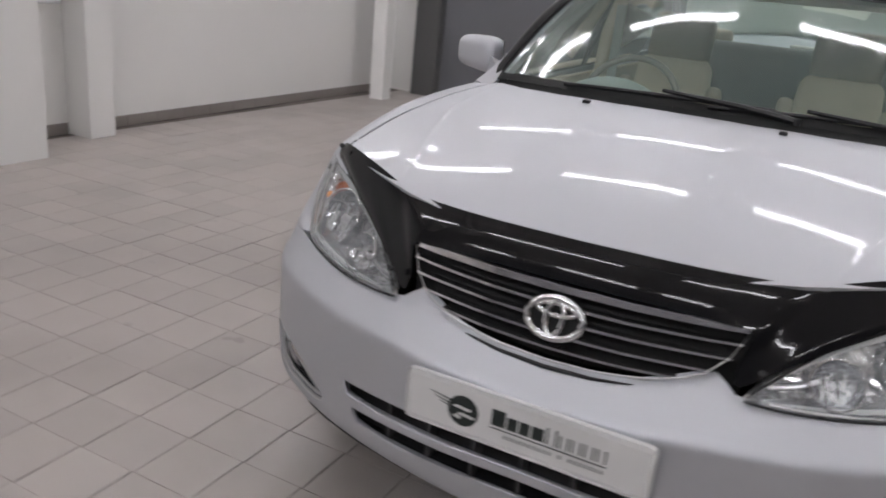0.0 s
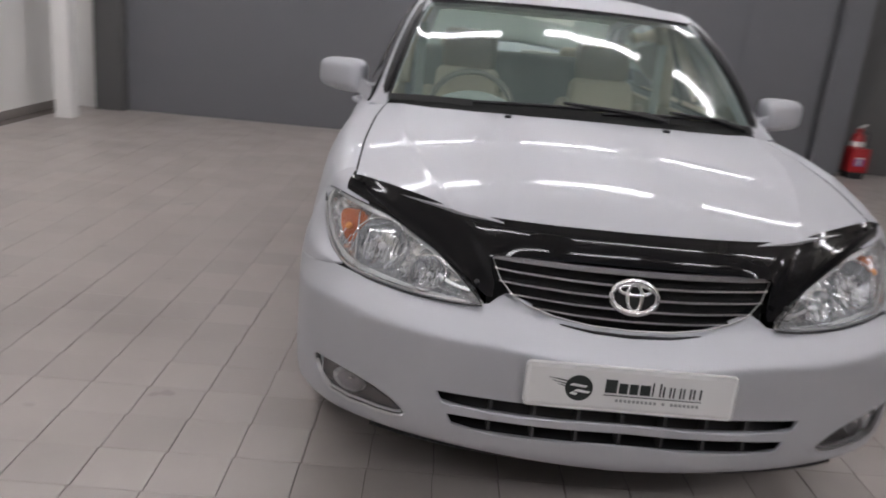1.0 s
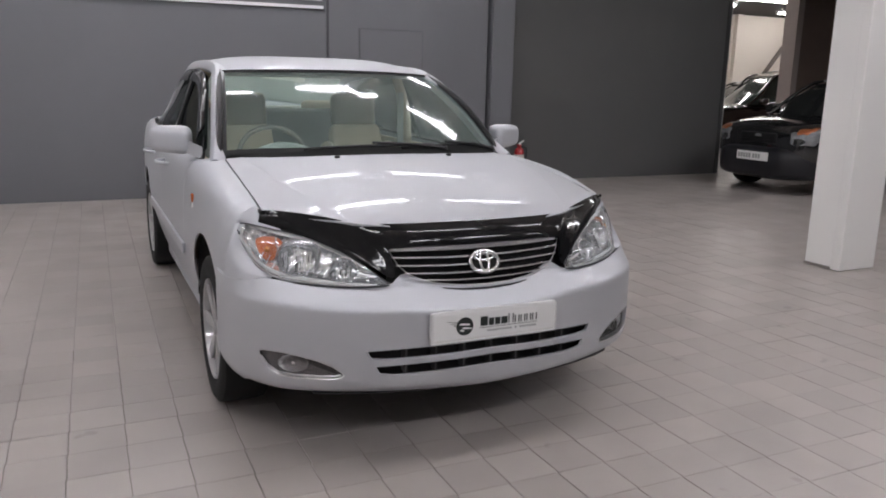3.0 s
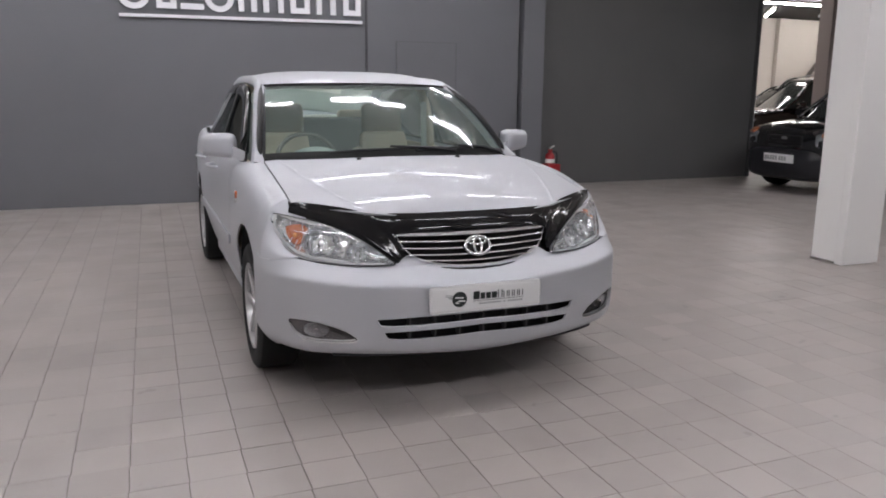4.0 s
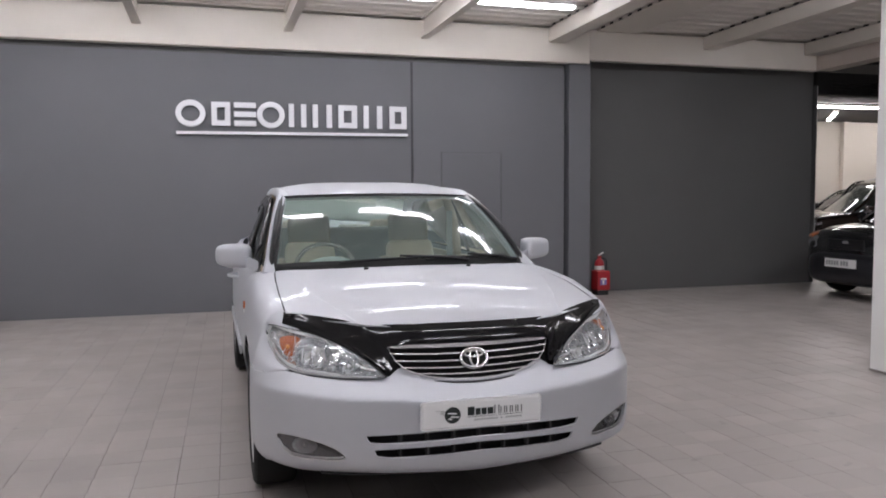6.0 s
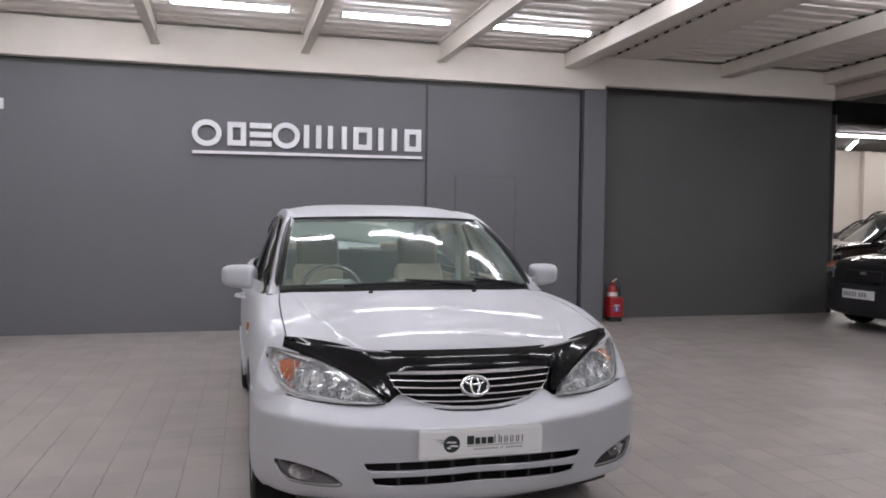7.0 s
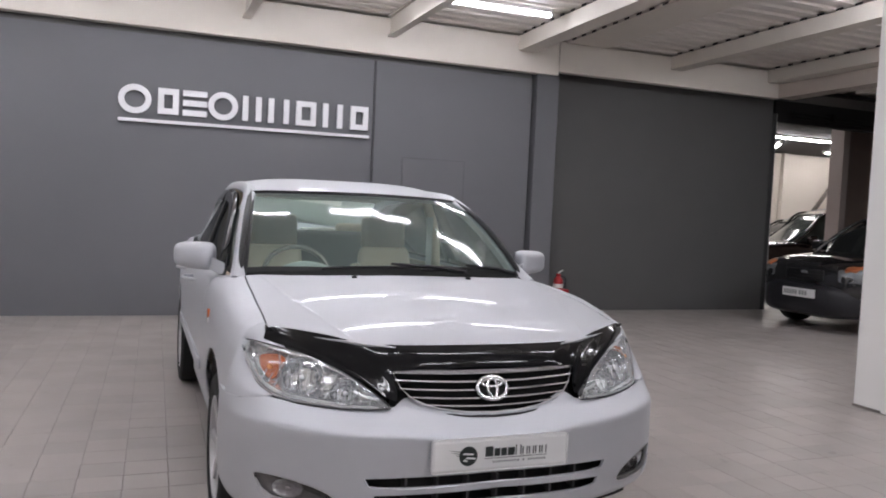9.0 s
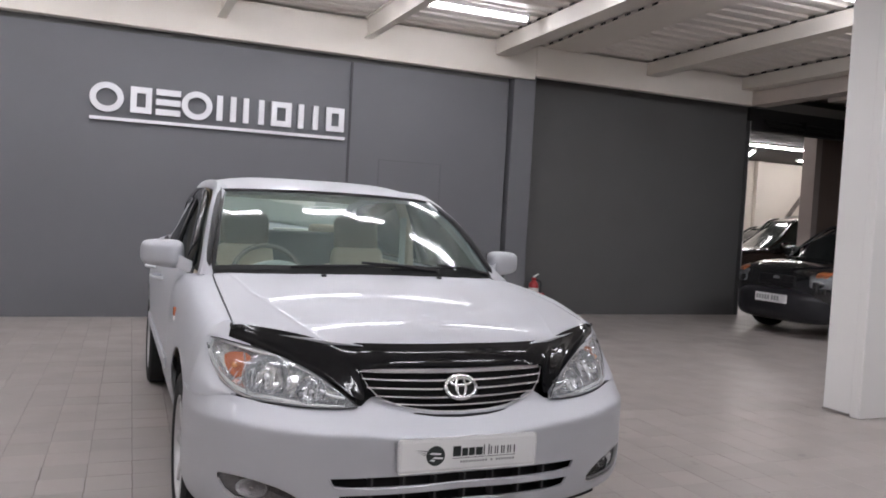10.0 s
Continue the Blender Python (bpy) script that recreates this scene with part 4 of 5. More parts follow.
def screen(lift, v0=0.0, v1=1.0, n=17):
    rows = []
    for u, a, c in zip(tt, A, B):
        rows.append([a * (1 - v) + c * v + np.array([0, -0.45, 0.9]) * (screen_swell(u) * math.sin(math.pi * v) + lift) for v in np.linspace(v0, v1, n)])
    rows = np.array(rows)
    rows[0][:, 0] = 0
    return rows
ws = part("windscreen", grid_bm(mirrored(screen(0.0))), WINDSHIELD, car, "green tinted windscreen", smooth=True)
ws.visible_shadow = False
S = screen(0.001)
part("lower_band", grid_bm(mirrored(screen(0.0015, 0.0, 0.045, 4))), BLACK, ws, "black ceramic lower band")
part("upper_band", grid_bm(mirrored(screen(0.0015, 0.968, 1.0, 4))), TRIM_BLACK, ws, "dark shaded upper band")
band = screen(0.0015)[-6:]
for s in (-1, 1):
    part("side_band", grid_bm([[(s * q[0], q[1], q[2]) for q in col] for col in band]), TRIM_BLACK, ws, "black ceramic side band")
for s in (-1, 1):
    edge = [(s * S[-1][j][0], S[-1][j][1] - 0.004, S[-1][j][2] + 0.001) for j in range(17)]
    part("side_trim", tube_bm(edge, 0.017, 6), TRIM_BLACK, ws, smooth=True)
part("edge_clip", box_bm(0.598, 0.622, 2.028, 2.048, 1.408, 1.422, 0.004), LENS_PALE, ws, "small pale clip at the upper corner")
part("top_trim", tube_bm([tuple(r[-1] + np.array([0, -0.002, 0.002])) for r in mirrored(S)], 0.006, 6), TRIM_BLACK, ws)

RAIL = [(2.11, 0.620, 1.410), (2.4, 0.624, 1.448), (2.8, 0.622, 1.458), (3.2, 0.610, 1.440), (3.55, 0.590, 1.395)]
CROWN = [(1.8646, 1.4225), (2.02, 1.460), (2.25, 1.492), (2.6, 1.508), (2.9, 1.503), (3.2, 1.480), (3.5, 1.436), (3.62, 1.412)]
def roof_rows():
    rows = []
    ry, rx, rz = [r[0] for r in RAIL], [r[1] for r in RAIL], [r[2] for r in RAIL]
    for u in np.linspace(0, 1, 30):
        row = []
        for v in np.linspace(0, 1, 26):
            x_f = 0.618 * u
            y_f = float(np.interp(x_f, [q[0] for q in WT], [q[1] for q in WT]))
            y_b = 3.62 - 0.10 * u ** 3
            y = y_f + (y_b - y_f) * v
            xe = float(curve_at(ry, rx, [min(3.55, max(2.11, y))])[0])
            ze = float(curve_at(ry, rz, [min(3.55, max(2.11, y))])[0])
            zc = float(curve_at([q[0] for q in CROWN], [q[1] for q in CROWN], [y])[0])
            if y < 2.11:
                ze = 1.402 + (y - 2.11) * 0.02
            z = zc + (min(ze, zc) - zc) * u ** 4.0
            if v == 0:
                lift = float(np.interp(x_f, [q[0] for q in WT], [q[2] for q in WT])) + 0.004 - z
            row.append((u * xe, y, z + lift * math.exp(-((y - y_f) / 0.16) ** 1.5)))
        rows.append(row)
    return rows
R = np.array(roof_rows())
R[0][:, 0] = 0
b = grid_bm(mirrored(R))
bmesh.ops.recalc_face_normals(b, faces=b.faces)
if sum(f.normal.z for f in b.faces) < 0:
    bmesh.ops.reverse_faces(b, faces=b.faces)
bmesh.ops.solidify(b, geom=b.faces[:], thickness=0.006)
part("roof", b, PAINT, car, smooth=40.0, flip=False)
H = R.copy()
H[..., 2] -= 0.03
part("headliner", grid_bm(mirrored(H)), LINER, car)

def pillar_strip(path, wx, name, material, s, depth=0.05):
    """A flattened bar along a path: outer face tilted with the glasshouse."""
    pts = spline(np.array(path), 30)
    rows = []
    for i, p in enumerate(pts):
        tn = pts[min(i + 1, 29)] - pts[max(i - 1, 0)]
        tn /= np.linalg.norm(tn)
        out = np.array([0.90, 0, 0.43])
        side = np.cross(tn, out)
        side /= np.linalg.norm(side)
        ring = []
        for a, d in ((-0.5, -depth), (-0.5, -0.008), (-0.38, 0.004), (0.0, 0.010), (0.38, 0.004), (0.5, -0.008), (0.5, -depth)):
            q = p + side * a * wx + out * d
            ring.append((s * q[0], q[1], q[2]))
        rows.append(ring)
    b = grid_bm(rows, closed_v=True)
    b.verts.ensure_lookup_table()
    b.faces.new(b.verts[:7]), b.faces.new(b.verts[-7:])
    return part(name, b, material, car, smooth=40.0)
APATH = [(0.789, 1.30, 0.985), (0.766, 1.40, 1.035), (0.717, 1.655, 1.202), (0.663, 1.94, 1.356), (0.633, 2.11, 1.414), (0.625, 2.38, 1.440), (0.624, 2.80, 1.448), (0.619, 3.20, 1.430), (0.606, 3.50, 1.388), (0.640, 3.75, 1.28), (0.70, 4.05, 1.09), (0.73, 4.15, 1.03)]
BELT = [(0.800, 1.50, 0.985), (0.800, 2.0, 0.990), (0.800, 2.6, 0.998), (0.795, 3.2, 1.008), (0.785, 3.55, 1.015)]
for s in (-1, 1):
    pillar_strip(APATH, 0.064, "pillar_and_rail", PAINT, s)
    # side glass between window line and roof rail
    up = spline(np.array([(0.777, 1.50, 1.04), (0.731, 1.74, 1.19), (0.678, 2.02, 1.335), (0.652, 2.28, 1.395), (0.650, 2.56, 1.408)]), 24)
    lo = spline(np.array([(0.800, 1.50, 0.985), (0.800, 1.77, 0.988), (0.800, 2.1, 0.991), (0.800, 2.35, 0.994), (0.800, 2.54, 0.997)]), 24)
    g1 = part("front_window", grid_bm([[(s * a[0], a[1], a[2]), (s * (0.5 * (a[0] + c[0]) + 0.015), 0.5 * (a[1] + c[1]), 0.5 * (a[2] + c[2])), (s * c[0], c[1], c[2])] for a, c in zip(lo, up)]), SIDE_GLASS, car, "tinted front door glass", smooth=True)
    up2 = spline(np.array([(0.650, 2.62, 1.408), (0.648, 2.9, 1.404), (0.640, 3.2, 1.375), (0.640, 3.42, 1.30), (0.68, 3.60, 1.18)]), 24)
    lo2 = spline(np.array([(0.800, 2.62, 0.998), (0.798, 2.9, 1.003), (0.795, 3.15, 1.008), (0.79, 3.40, 1.012), (0.78, 3.60, 1.016)]), 24)
    g2 = part("rear_window", grid_bm([[(s * a[0], a[1], a[2]), (s * (0.5 * (a[0] + c[0]) + 0.015), 0.5 * (a[1] + c[1]), 0.5 * (a[2] + c[2])), (s * c[0], c[1], c[2])] for a, c in zip(lo2, up2)]), SIDE_GLASS, car, "tinted rear door glass", smooth=True)
    for g in (g1, g2):
        g.visible_shadow = False
    part("window_bar", box_bm(-0.012, 0.012, -0.035, 0.035, -0.225, 0.225, 0.004), TRIM_BLACK, car, "black door post").matrix_basis = Matrix.Translation((s * 0.735, 2.585, 1.205)) @ Matrix.Rotation(s * -0.35, 4, "Y")
    part("belt_trim", tube_bm([(s * (x + 0.008), y, z) for x, y, z in BELT], 0.010, 6), TRIM_BLACK, car)
    # smoked wind visors over the side windows
    for q, nm in ((up[3:], "wind_visor"), (up2[:-6], "wind_visor")):
        rows = [[(s * (p[0] + 0.016), p[1], p[2] + 0.012), (s * (p[0] + 0.045), p[1], p[2] - 0.025), (s * (p[0] + 0.056), p[1], p[2] - 0.055)] for p in q]
        part(nm, thick(grid_bm(rows), 0.003), SMOKE, car, "smoked black wind visor", smooth=True)
    # corner sail and mirror
    sail = prism_bm([(1.44, 0.985), (1.63, 0.985), (1.62, 1.09)], 0.0, 0.012, lambda a, c, d: (s * (0.800 - (c - 0.985) * 0.38 + d), a, c))
    part("mirror_sail", sail, TRIM_BLACK, car)
    shell = bmesh.new()
    bmesh.ops.create_uvsphere(shell, u_segments=32, v_segments=20, radius=1)
    for v in shell.verts:
        def sq(a, e):
            return math.copysign(abs(a) ** e, a)
        v.co = Vector((sq(v.co.x, 0.50), sq(v.co.y, 0.75), sq(v.co.z, 0.52)))
        taper = 1 - 0.10 * v.co.x
        v.co = Vector((v.co.x * 0.101, v.co.y * 0.060, v.co.z * 0.067 * taper + 0.004 * v.co.x))
        if v.co.y > 0.025:
            v.co.y = 0.025
    bmesh.ops.transform(shell, matrix=Matrix.Diagonal((s, 1, 1, 1)), verts=shell.verts)
    bmesh.ops.rotate(shell, cent=(0, 0, 0), matrix=Matrix.Rotation(s * 0.34, 3, "Z"), verts=shell.verts)
    bmesh.ops.translate(shell, vec=(s * 0.929, 1.63, 1.075), verts=shell.verts)
    mir = part("door_mirror", shell, PAINT, car, "body-coloured door mirror", smooth=40.0)
    stalk = grid_bm([[(s * x, y, z) for x, y, z in ring] for ring in (
        [(0.80, 1.50, 0.985), (0.80, 1.60, 0.985), (0.80, 1.60, 1.045), (0.80, 1.50, 1.045)],
        [(0.83, 1.52, 0.995), (0.83, 1.62, 0.995), (0.83, 1.62, 1.055), (0.83, 1.54, 1.060)],
        [(0.87, 1.57, 1.015), (0.87, 1.64, 1.015), (0.87, 1.64, 1.075), (0.87, 1.57, 1.08)])], closed_v=True)
    part("stalk", stalk, PAINT, mir, smooth=40.0)
    glass = box_bm(s * 0.929 - 0.084, s * 0.929 + 0.084, 1.657, 1.660, 1.02, 1.13, 0.001, 1)
    part("mirror_glass", glass, CHROME, mir)

# -- tail: rear screen, boot, rear bumper
RT = [(0, 3.62, 1.412), (0.25, 3.61, 1.410), (0.45, 3.58, 1.402), (0.59, 3.53, 1.385)]
RB = [(0, 4.28, 1.065), (0.28, 4.26, 1.063), (0.50, 4.22, 1.058), (0.69, 4.13, 1.045)]
t4, t20 = np.linspace(0, 1, 4), np.linspace(0, 1, 15)
A4, B4 = curve_at(t4, np.array(RT), t20), curve_at(t4, np.array(RB), t20)
rows = np.array([[a * (1 - v) + c * v + np.array([0, 0.3, 0.6]) * 0.03 * math.sin(math.pi * v) for v in np.linspace(0, 1, 9)] for a, c in zip(A4, B4)])
rows[0][:, 0] = 0
rs = part("rear_screen", grid_bm(mirrored(rows)), WINDSHIELD, car, "tinted rear screen", smooth=True)
rs.visible_shadow = False
b = grid_bm(mirrored(np.array([[(u * 0.72, y, z - 0.03 * u ** 3) for y, z in ((4.15, 1.055), (4.3, 1.065), (4.55, 1.07), (4.70, 1.06), (4.76, 1.02), (4.78, 0.85), (4.80, 0.70))] for u in np.linspace(0, 1, 12)])))
part("boot_lid", thick(b, 0.008), PAINT, car, smooth=40.0)
b = grid_bm(mirrored(np.array([[(u * 0.745, 4.80 - 0.09 * u ** 4, z) for z in (0.72, 0.66, 0.5, 0.35, 0.25)] for u in np.linspace(0, 1, 14)])))
part("rear_bumper", thick(b, 0.008), PAINT, car, smooth=40.0)

# -- wipers and cowl
cw = []
for x in np.linspace(-0.735, 0.735, 41):
    yb = float(np.interp(abs(x), [q[0] for q in WB], [q[1] for q in WB]))
    zb = float(np.interp(abs(x), [q[0] for q in WB], [q[2] for q in WB]))
    hy = hood_back(x)
    cw.append([(x, hy - 0.02, hood_z(x, hy) - 0.022), (x, 0.5 * (hy + yb), 0.5 * (hood_z(x, hy) + zb) - 0.012), (x, yb + 0.03, zb + 0.002)])
part("cowl", thick(grid_bm(cw), 0.004), BLACK, car, "black cowl panel below the windscreen")
def on_screen(x, v, lift=0.022):
    i = np.interp(abs(x), A[:, 0] * (1 - v) + B[:, 0] * v, np.arange(len(A)))
    k = int(min(len(A) - 2, i))
    f = i - k
    p = lambda j: A[j] * (1 - v) + B[j] * v + np.array([0, -0.45, 0.9]) * (screen_swell(tt[j]) * math.sin(math.pi * v) + lift)
    q = p(k) * (1 - f) + p(k + 1) * f
    return (x, q[1], q[2])
def wiper(x0, x1, px, v0=0.016, v1=0.046):
    w = part("wiper", tube_bm([on_screen(x0 + (x1 - x0) * k / 20, v0 + (v1 - v0) * math.sin(k / 20 * math.pi * 0.6), 0.010) for k in range(21)], 0.007, 6), TRIM_BLACK, car, "black wiper blade")
    xm = 0.5 * (x0 + x1)
    part("arm", tube_bm([on_screen(px, 0.0, 0.012), on_screen(px + (xm - px) * 0.4, 0.022, 0.022), on_screen(xm, 0.050, 0.022)], [0.012, 0.009, 0.006], 6), TRIM_BLACK, w)
    part("pivot_cap", cyl_bm(0.014, 0.012, 0.018, 12, Matrix.Translation(on_screen(px, 0.0, 0.012))), TRIM_BLACK, w)
wiper(-0.40, 0.24, 0.30)
wiper(0.06, 0.58, 0.66)

# -- wheels
def wheel(y, s):
    w = part("wheel", lathe0([(0.215, -0.09), (0.233, -0.10), (0.265, -0.104), (0.296, -0.100), (0.313, -0.088), (0.318, -0.06), (0.318, 0.06), (0.313, 0.088), (0.296, 0.100), (0.265, 0.104), (0.233, 0.10), (0.215, 0.09)], 56, Matrix.Translation((s * 0.782, y, WZ)) @ Matrix.Rotation(s * math.pi / 2, 4, "Y")), RUBBER, car, "black tyre on a silver alloy wheel", smooth=40.0)
    m = Matrix.Translation((s * 0.782, y, WZ)) @ Matrix.Rotation(s * math.pi / 2, 4, "Y")
    part("rim", lathe0([(0.216, 0.088), (0.216, 0.097), (0.205, 0.095), (0.197, 0.07), (0.19, 0.0), (0.19, -0.08)], 48, m), ALLOY, w, smooth=40.0)
    part("brake_disc", lathe0([(0, 0.0), (0.135, 0.0), (0.135, -0.015), (0, -0.015)], 32, m), LAMP_DARK, w)
    part("hub", lathe0([(0, 0.088), (0.026, 0.086), (0.03, 0.078), (0.055, 0.072), (0.058, 0.02)], 24, m), ALLOY, w, smooth=40.0)
    for k in range(7):
        sp = bmesh.new()
        box_bm(-0.017, 0.017, 0.045, 0.202, 0.062, 0.080, 0.006, bm=sp)
        for v in sp.verts:
            if v.co.y > 0.12:
                v.co.x *= 1.5
                v.co.z += 0.010
        bmesh.ops.transform(sp, matrix=m @ Matrix.Rotation(k * math.tau / 7, 4, "Z"), verts=sp.verts)
        part("spoke", sp, ALLOY, w)
for s in (-1, 1):
    for y in (YF, YREAR):
        wheel(y, s)

# -- number plate panel with plain printed shapes
plate = part("number_plate", box_bm(-0.262, 0.262, -0.018, -0.006, 0.463, 0.580, 0.012), PLATE_W, car, "white plate panel with a dark round mark and plain bars")
def on_plate(b, material, name):
    return part(name, b, material, plate)
pl = lambda a, c, d: (a, d, c)
on_plate(cyl_bm(0.034, 0.034, 0.002, 40, Matrix.Translation((-0.128, -0.0185, 0.520)) @ Matrix.Rotation(math.pi / 2, 4, "X")), INK, "round_mark")
for k, (x0, x1, z) in enumerate(((-0.205, -0.150, 0.541), (-0.195, -0.152, 0.533), (-0.182, -0.150, 0.525))):
    on_plate(prism_bm([(x0, z + 0.003), (x1, z - 0.004), (x1, z - 0.007)], -0.0200, -0.0181, pl), INK, "streak")
for x0, x1, z in ((-0.152, -0.108, 0.527), (-0.14, -0.10, 0.512), (-0.15, -0.13, 0.505)):
    on_plate(prism_bm([(x0, z), (x0 + 0.008, z + 0.005), (x1, z + 0.001), (x1 - 0.004, z - 0.004)], -0.0215, -0.0197, pl), PLATE_W, "pale_curve")
x = -0.064
for k, w in enumerate((0.034, 0.026, 0.026, 0.030)):
    on_plate(box_bm(x, x + w - 0.005, -0.0200, -0.0181, 0.514, 0.549 if k == 0 else 0.541), INK, "printed_bar")
    x += w
for k, w in enumerate((0.027, 0.025, 0.025, 0.025, 0.025)):
    for dx in (0, w - 0.009):
        on_plate(box_bm(x + dx, x + dx + 0.0035, -0.0200, -0.0181, 0.514, 0.549 if k == 0 else 0.541), INK, "printed_bar")
    x += w
on_plate(box_bm(-0.066, 0.175, -0.0200, -0.0181, 0.5065, 0.5080), INK, "printed_line")
x = -0.035
for k in range(20):
    if k not in (10, 12):
        on_plate(box_bm(x, x + 0.0065, -0.0200, -0.0181, 0.491, 0.498), INK_GREY, "printed_dash")
    x += 0.0105

# -- inside
dash = [[(x, y, z + 0.02 * (1 - (abs(x) / 0.72) ** 2)) for y, z in ((1.16 + 0.25 * (abs(x) / 0.72) ** 2, 1.015), (1.40, 1.005), (1.62, 0.985), (1.74, 0.95), (1.76, 0.86), (1.72, 0.66))] for x in np.linspace(-0.72, 0.72, 31)]
part("dashboard", grid_bm(dash), DASH, car, "grey-green dashboard", smooth=True)
hump = [[(-0.37 + 0.2 * math.cos(a) * k, 1.66 + 0.06 * math.sin(a) * k - 0.02, 0.985 + 0.07 * (1 - k ** 2)) for k in np.linspace(0.05, 1, 7)] for a in np.linspace(0, math.tau, 24, endpoint=False)]
part("dial_hood", grid_bm(hump, closed_u=True), DASH, car, smooth=True)
wm = Matrix.Translation((-0.37, 1.87, 0.940)) @ Matrix.Rotation(math.radians(64), 4, "X")
b = tube_bm([(0.19 * math.cos(a), 0.19 * math.sin(a), 0) for a in np.linspace(0, math.tau, 40, endpoint=False)], 0.0145, 8, closed=True)
bmesh.ops.transform(b, matrix=wm, verts=b.verts)
sw = part("steering_wheel", b, WHEEL_SKIN, car, "brown-grey steering wheel", smooth=True)
for a in (0.15, math.pi - 0.15, -math.pi / 2):
    b = tube_bm([(0.05 * math.cos(a), 0.05 * math.sin(a), 0.02), (0.18 * math.cos(a), 0.18 * math.sin(a), 0)], 0.014, 6)
    bmesh.ops.transform(b, matrix=wm, verts=b.verts)
    part("spoke", b, DASH, sw)
b = box_bm(-0.075, 0.075, -0.06, 0.06, -0.01, 0.04, 0.02)
bmesh.ops.transform(b, matrix=wm, verts=b.verts)
part("boss", b, DASH, sw)
def seat(x):
    b = box_bm(-0.25, 0.25, -0.27, 0.27, 0, 0.16, 0.05, 3)
    base = part("seat_cushion", b, LEATHER, car, "beige front seat")
    base.location = (x, 2.25, 0.40)
    bk = box_bm(-0.21, 0.21, -0.06, 0.06, 0.0, 0.575, 0.045, 3)
    for v in bk.verts:
        v.co.x *= 1 - 0.22 * max(0, v.co.z - 0.3) / 0.3
    bmesh.ops.transform(bk, matrix=Matrix.Translation((0, 0.28, 0.13)) @ Matrix.Rotation(-0.30, 4, "X"), verts=bk.verts)
    part("backrest", bk, LEATHER, base, smooth=50.0)
    for s2 in (-1, 1):
        bo = box_bm(-0.035, 0.035, -0.05, 0.05, 0.02, 0.44, 0.025, 2)
        bmesh.ops.transform(bo, matrix=Matrix.Translation((s2 * 0.21, 0.255, 0.15)) @ Matrix.Rotation(-0.30, 4, "X"), verts=bo.verts)
        part("bolster", bo, LEATHER_D, base, smooth=50.0)
    hd = box_bm(-0.150, 0.150, -0.055, 0.055, -0.135, 0.100, 0.045, 3)
    bmesh.ops.transform(hd, matrix=Matrix.Translation((0, 0.475, 0.785)) @ Matrix.Rotation(-0.2, 4, "X"), verts=hd.verts)
    part("headrest", hd, HEADREST, base, "brown headrest", smooth=50.0)
    for s2 in (-1, 1):
        part("headrest_post", tube_bm([(s2 * 0.05, 0.45, 0.66), (s2 * 0.05, 0.47, 0.80)], 0.006, 6), CHROME_SOFT, base)
seat(-0.37)
seat(0.37)
b = box_bm(-0.66, 0.66, -0.09, 0.09, 0.0, 0.685, 0.06, 3)
bmesh.ops.transform(b, matrix=Matrix.Translation((0, 3.42, 0.50)) @ Matrix.Rotation(-0.38, 4, "X"), verts=b.verts)
rear = part("rear_bench", b, mat("grey-green rear upholstery", (0.12, 0.12, 0.11), 0.8, vary=0.1, fine=0.08, bump=0.2), car, "grey-green rear bench", smooth=50.0)
for x in (-0.40, 0.40):
    hd = box_bm(x - 0.13, x + 0.13, 3.62, 3.72, 1.10, 1.21, 0.035, 3)
    part("headrest", hd, LEATHER_D, rear, smooth=50.0)
brake = part("brake_light", box_bm(0.03, 0.37, 3.84, 3.92, 1.105, 1.16, 0.012), LINER, car, "pale high brake light box")
part("brake_lens", box_bm(0.07, 0.33, 3.834, 3.839, 1.118, 1.140, 0.002), DASH, brake)
part("parcel_shelf", box_bm(-0.66, 0.66, 3.66, 4.22, 1.005, 1.025, 0.008), DASH, car)
part("inside_floor", box_bm(-0.72, 0.72, 1.25, 3.7, 0.30, 0.34), DASH, car)
for s in (-1, 1):
    part("door_lining", box_bm(min(s * 0.74, s * 0.77), max(s * 0.74, s * 0.77), 1.55, 3.6, 0.36, 0.975, 0.01), LEATHER, car, "beige door lining")
for s in (-1, 1):
    bp = tube_bm(spline([(s * 0.71, 2.57, 0.98), (s * 0.69, 2.57, 1.20), (s * 0.60, 2.54, 1.43)], 12), 0.032, 8)
    part("door_post_lining", bp, LEATHER_D, car, smooth=True)
    part("seat_belt", box_bm(s * 0.63 - 0.022, s * 0.63 + 0.022, 2.50, 2.503, 0.75, 1.3), DASH, car)

# ---------- the sign on the back wall: plain raised shapes ----------
sign = root("wall_sign", "raised white wall sign of plain shapes over a long bar", "sign", (0, YB, 0))
def stroke(pts, w, z0=0.0, closed=False):
    """A flat raised stroke along a path in the wall's plane."""
    P = [Vector(p) for p in pts]
    n = len(P)
    L, R = [], []
    for i, p in enumerate(P):
        a = P[(i - 1) % n] if (closed or i) else p
        c = P[(i + 1) % n] if (closed or i < n - 1) else p
        t = (c - a).normalized()
        nrm = Vector((-t.y, t.x))
        L.append(p + nrm * w / 2), R.append(p - nrm * w / 2)
    rows = [[(l.x, -0.012, l.y), (l.x, -0.052, l.y), (r.x, -0.052, r.y), (r.x, -0.012, r.y)] for l, r in zip(L, R)]
    b = grid_bm(rows, closed_u=closed, closed_v=True)
    if not closed:
        b.verts.ensure_lookup_table()
        b.faces.new(b.verts[:4]), b.faces.new(b.verts[-4:])
    return b
SW, Z0, Z1 = 0.064, 2.272, 2.556
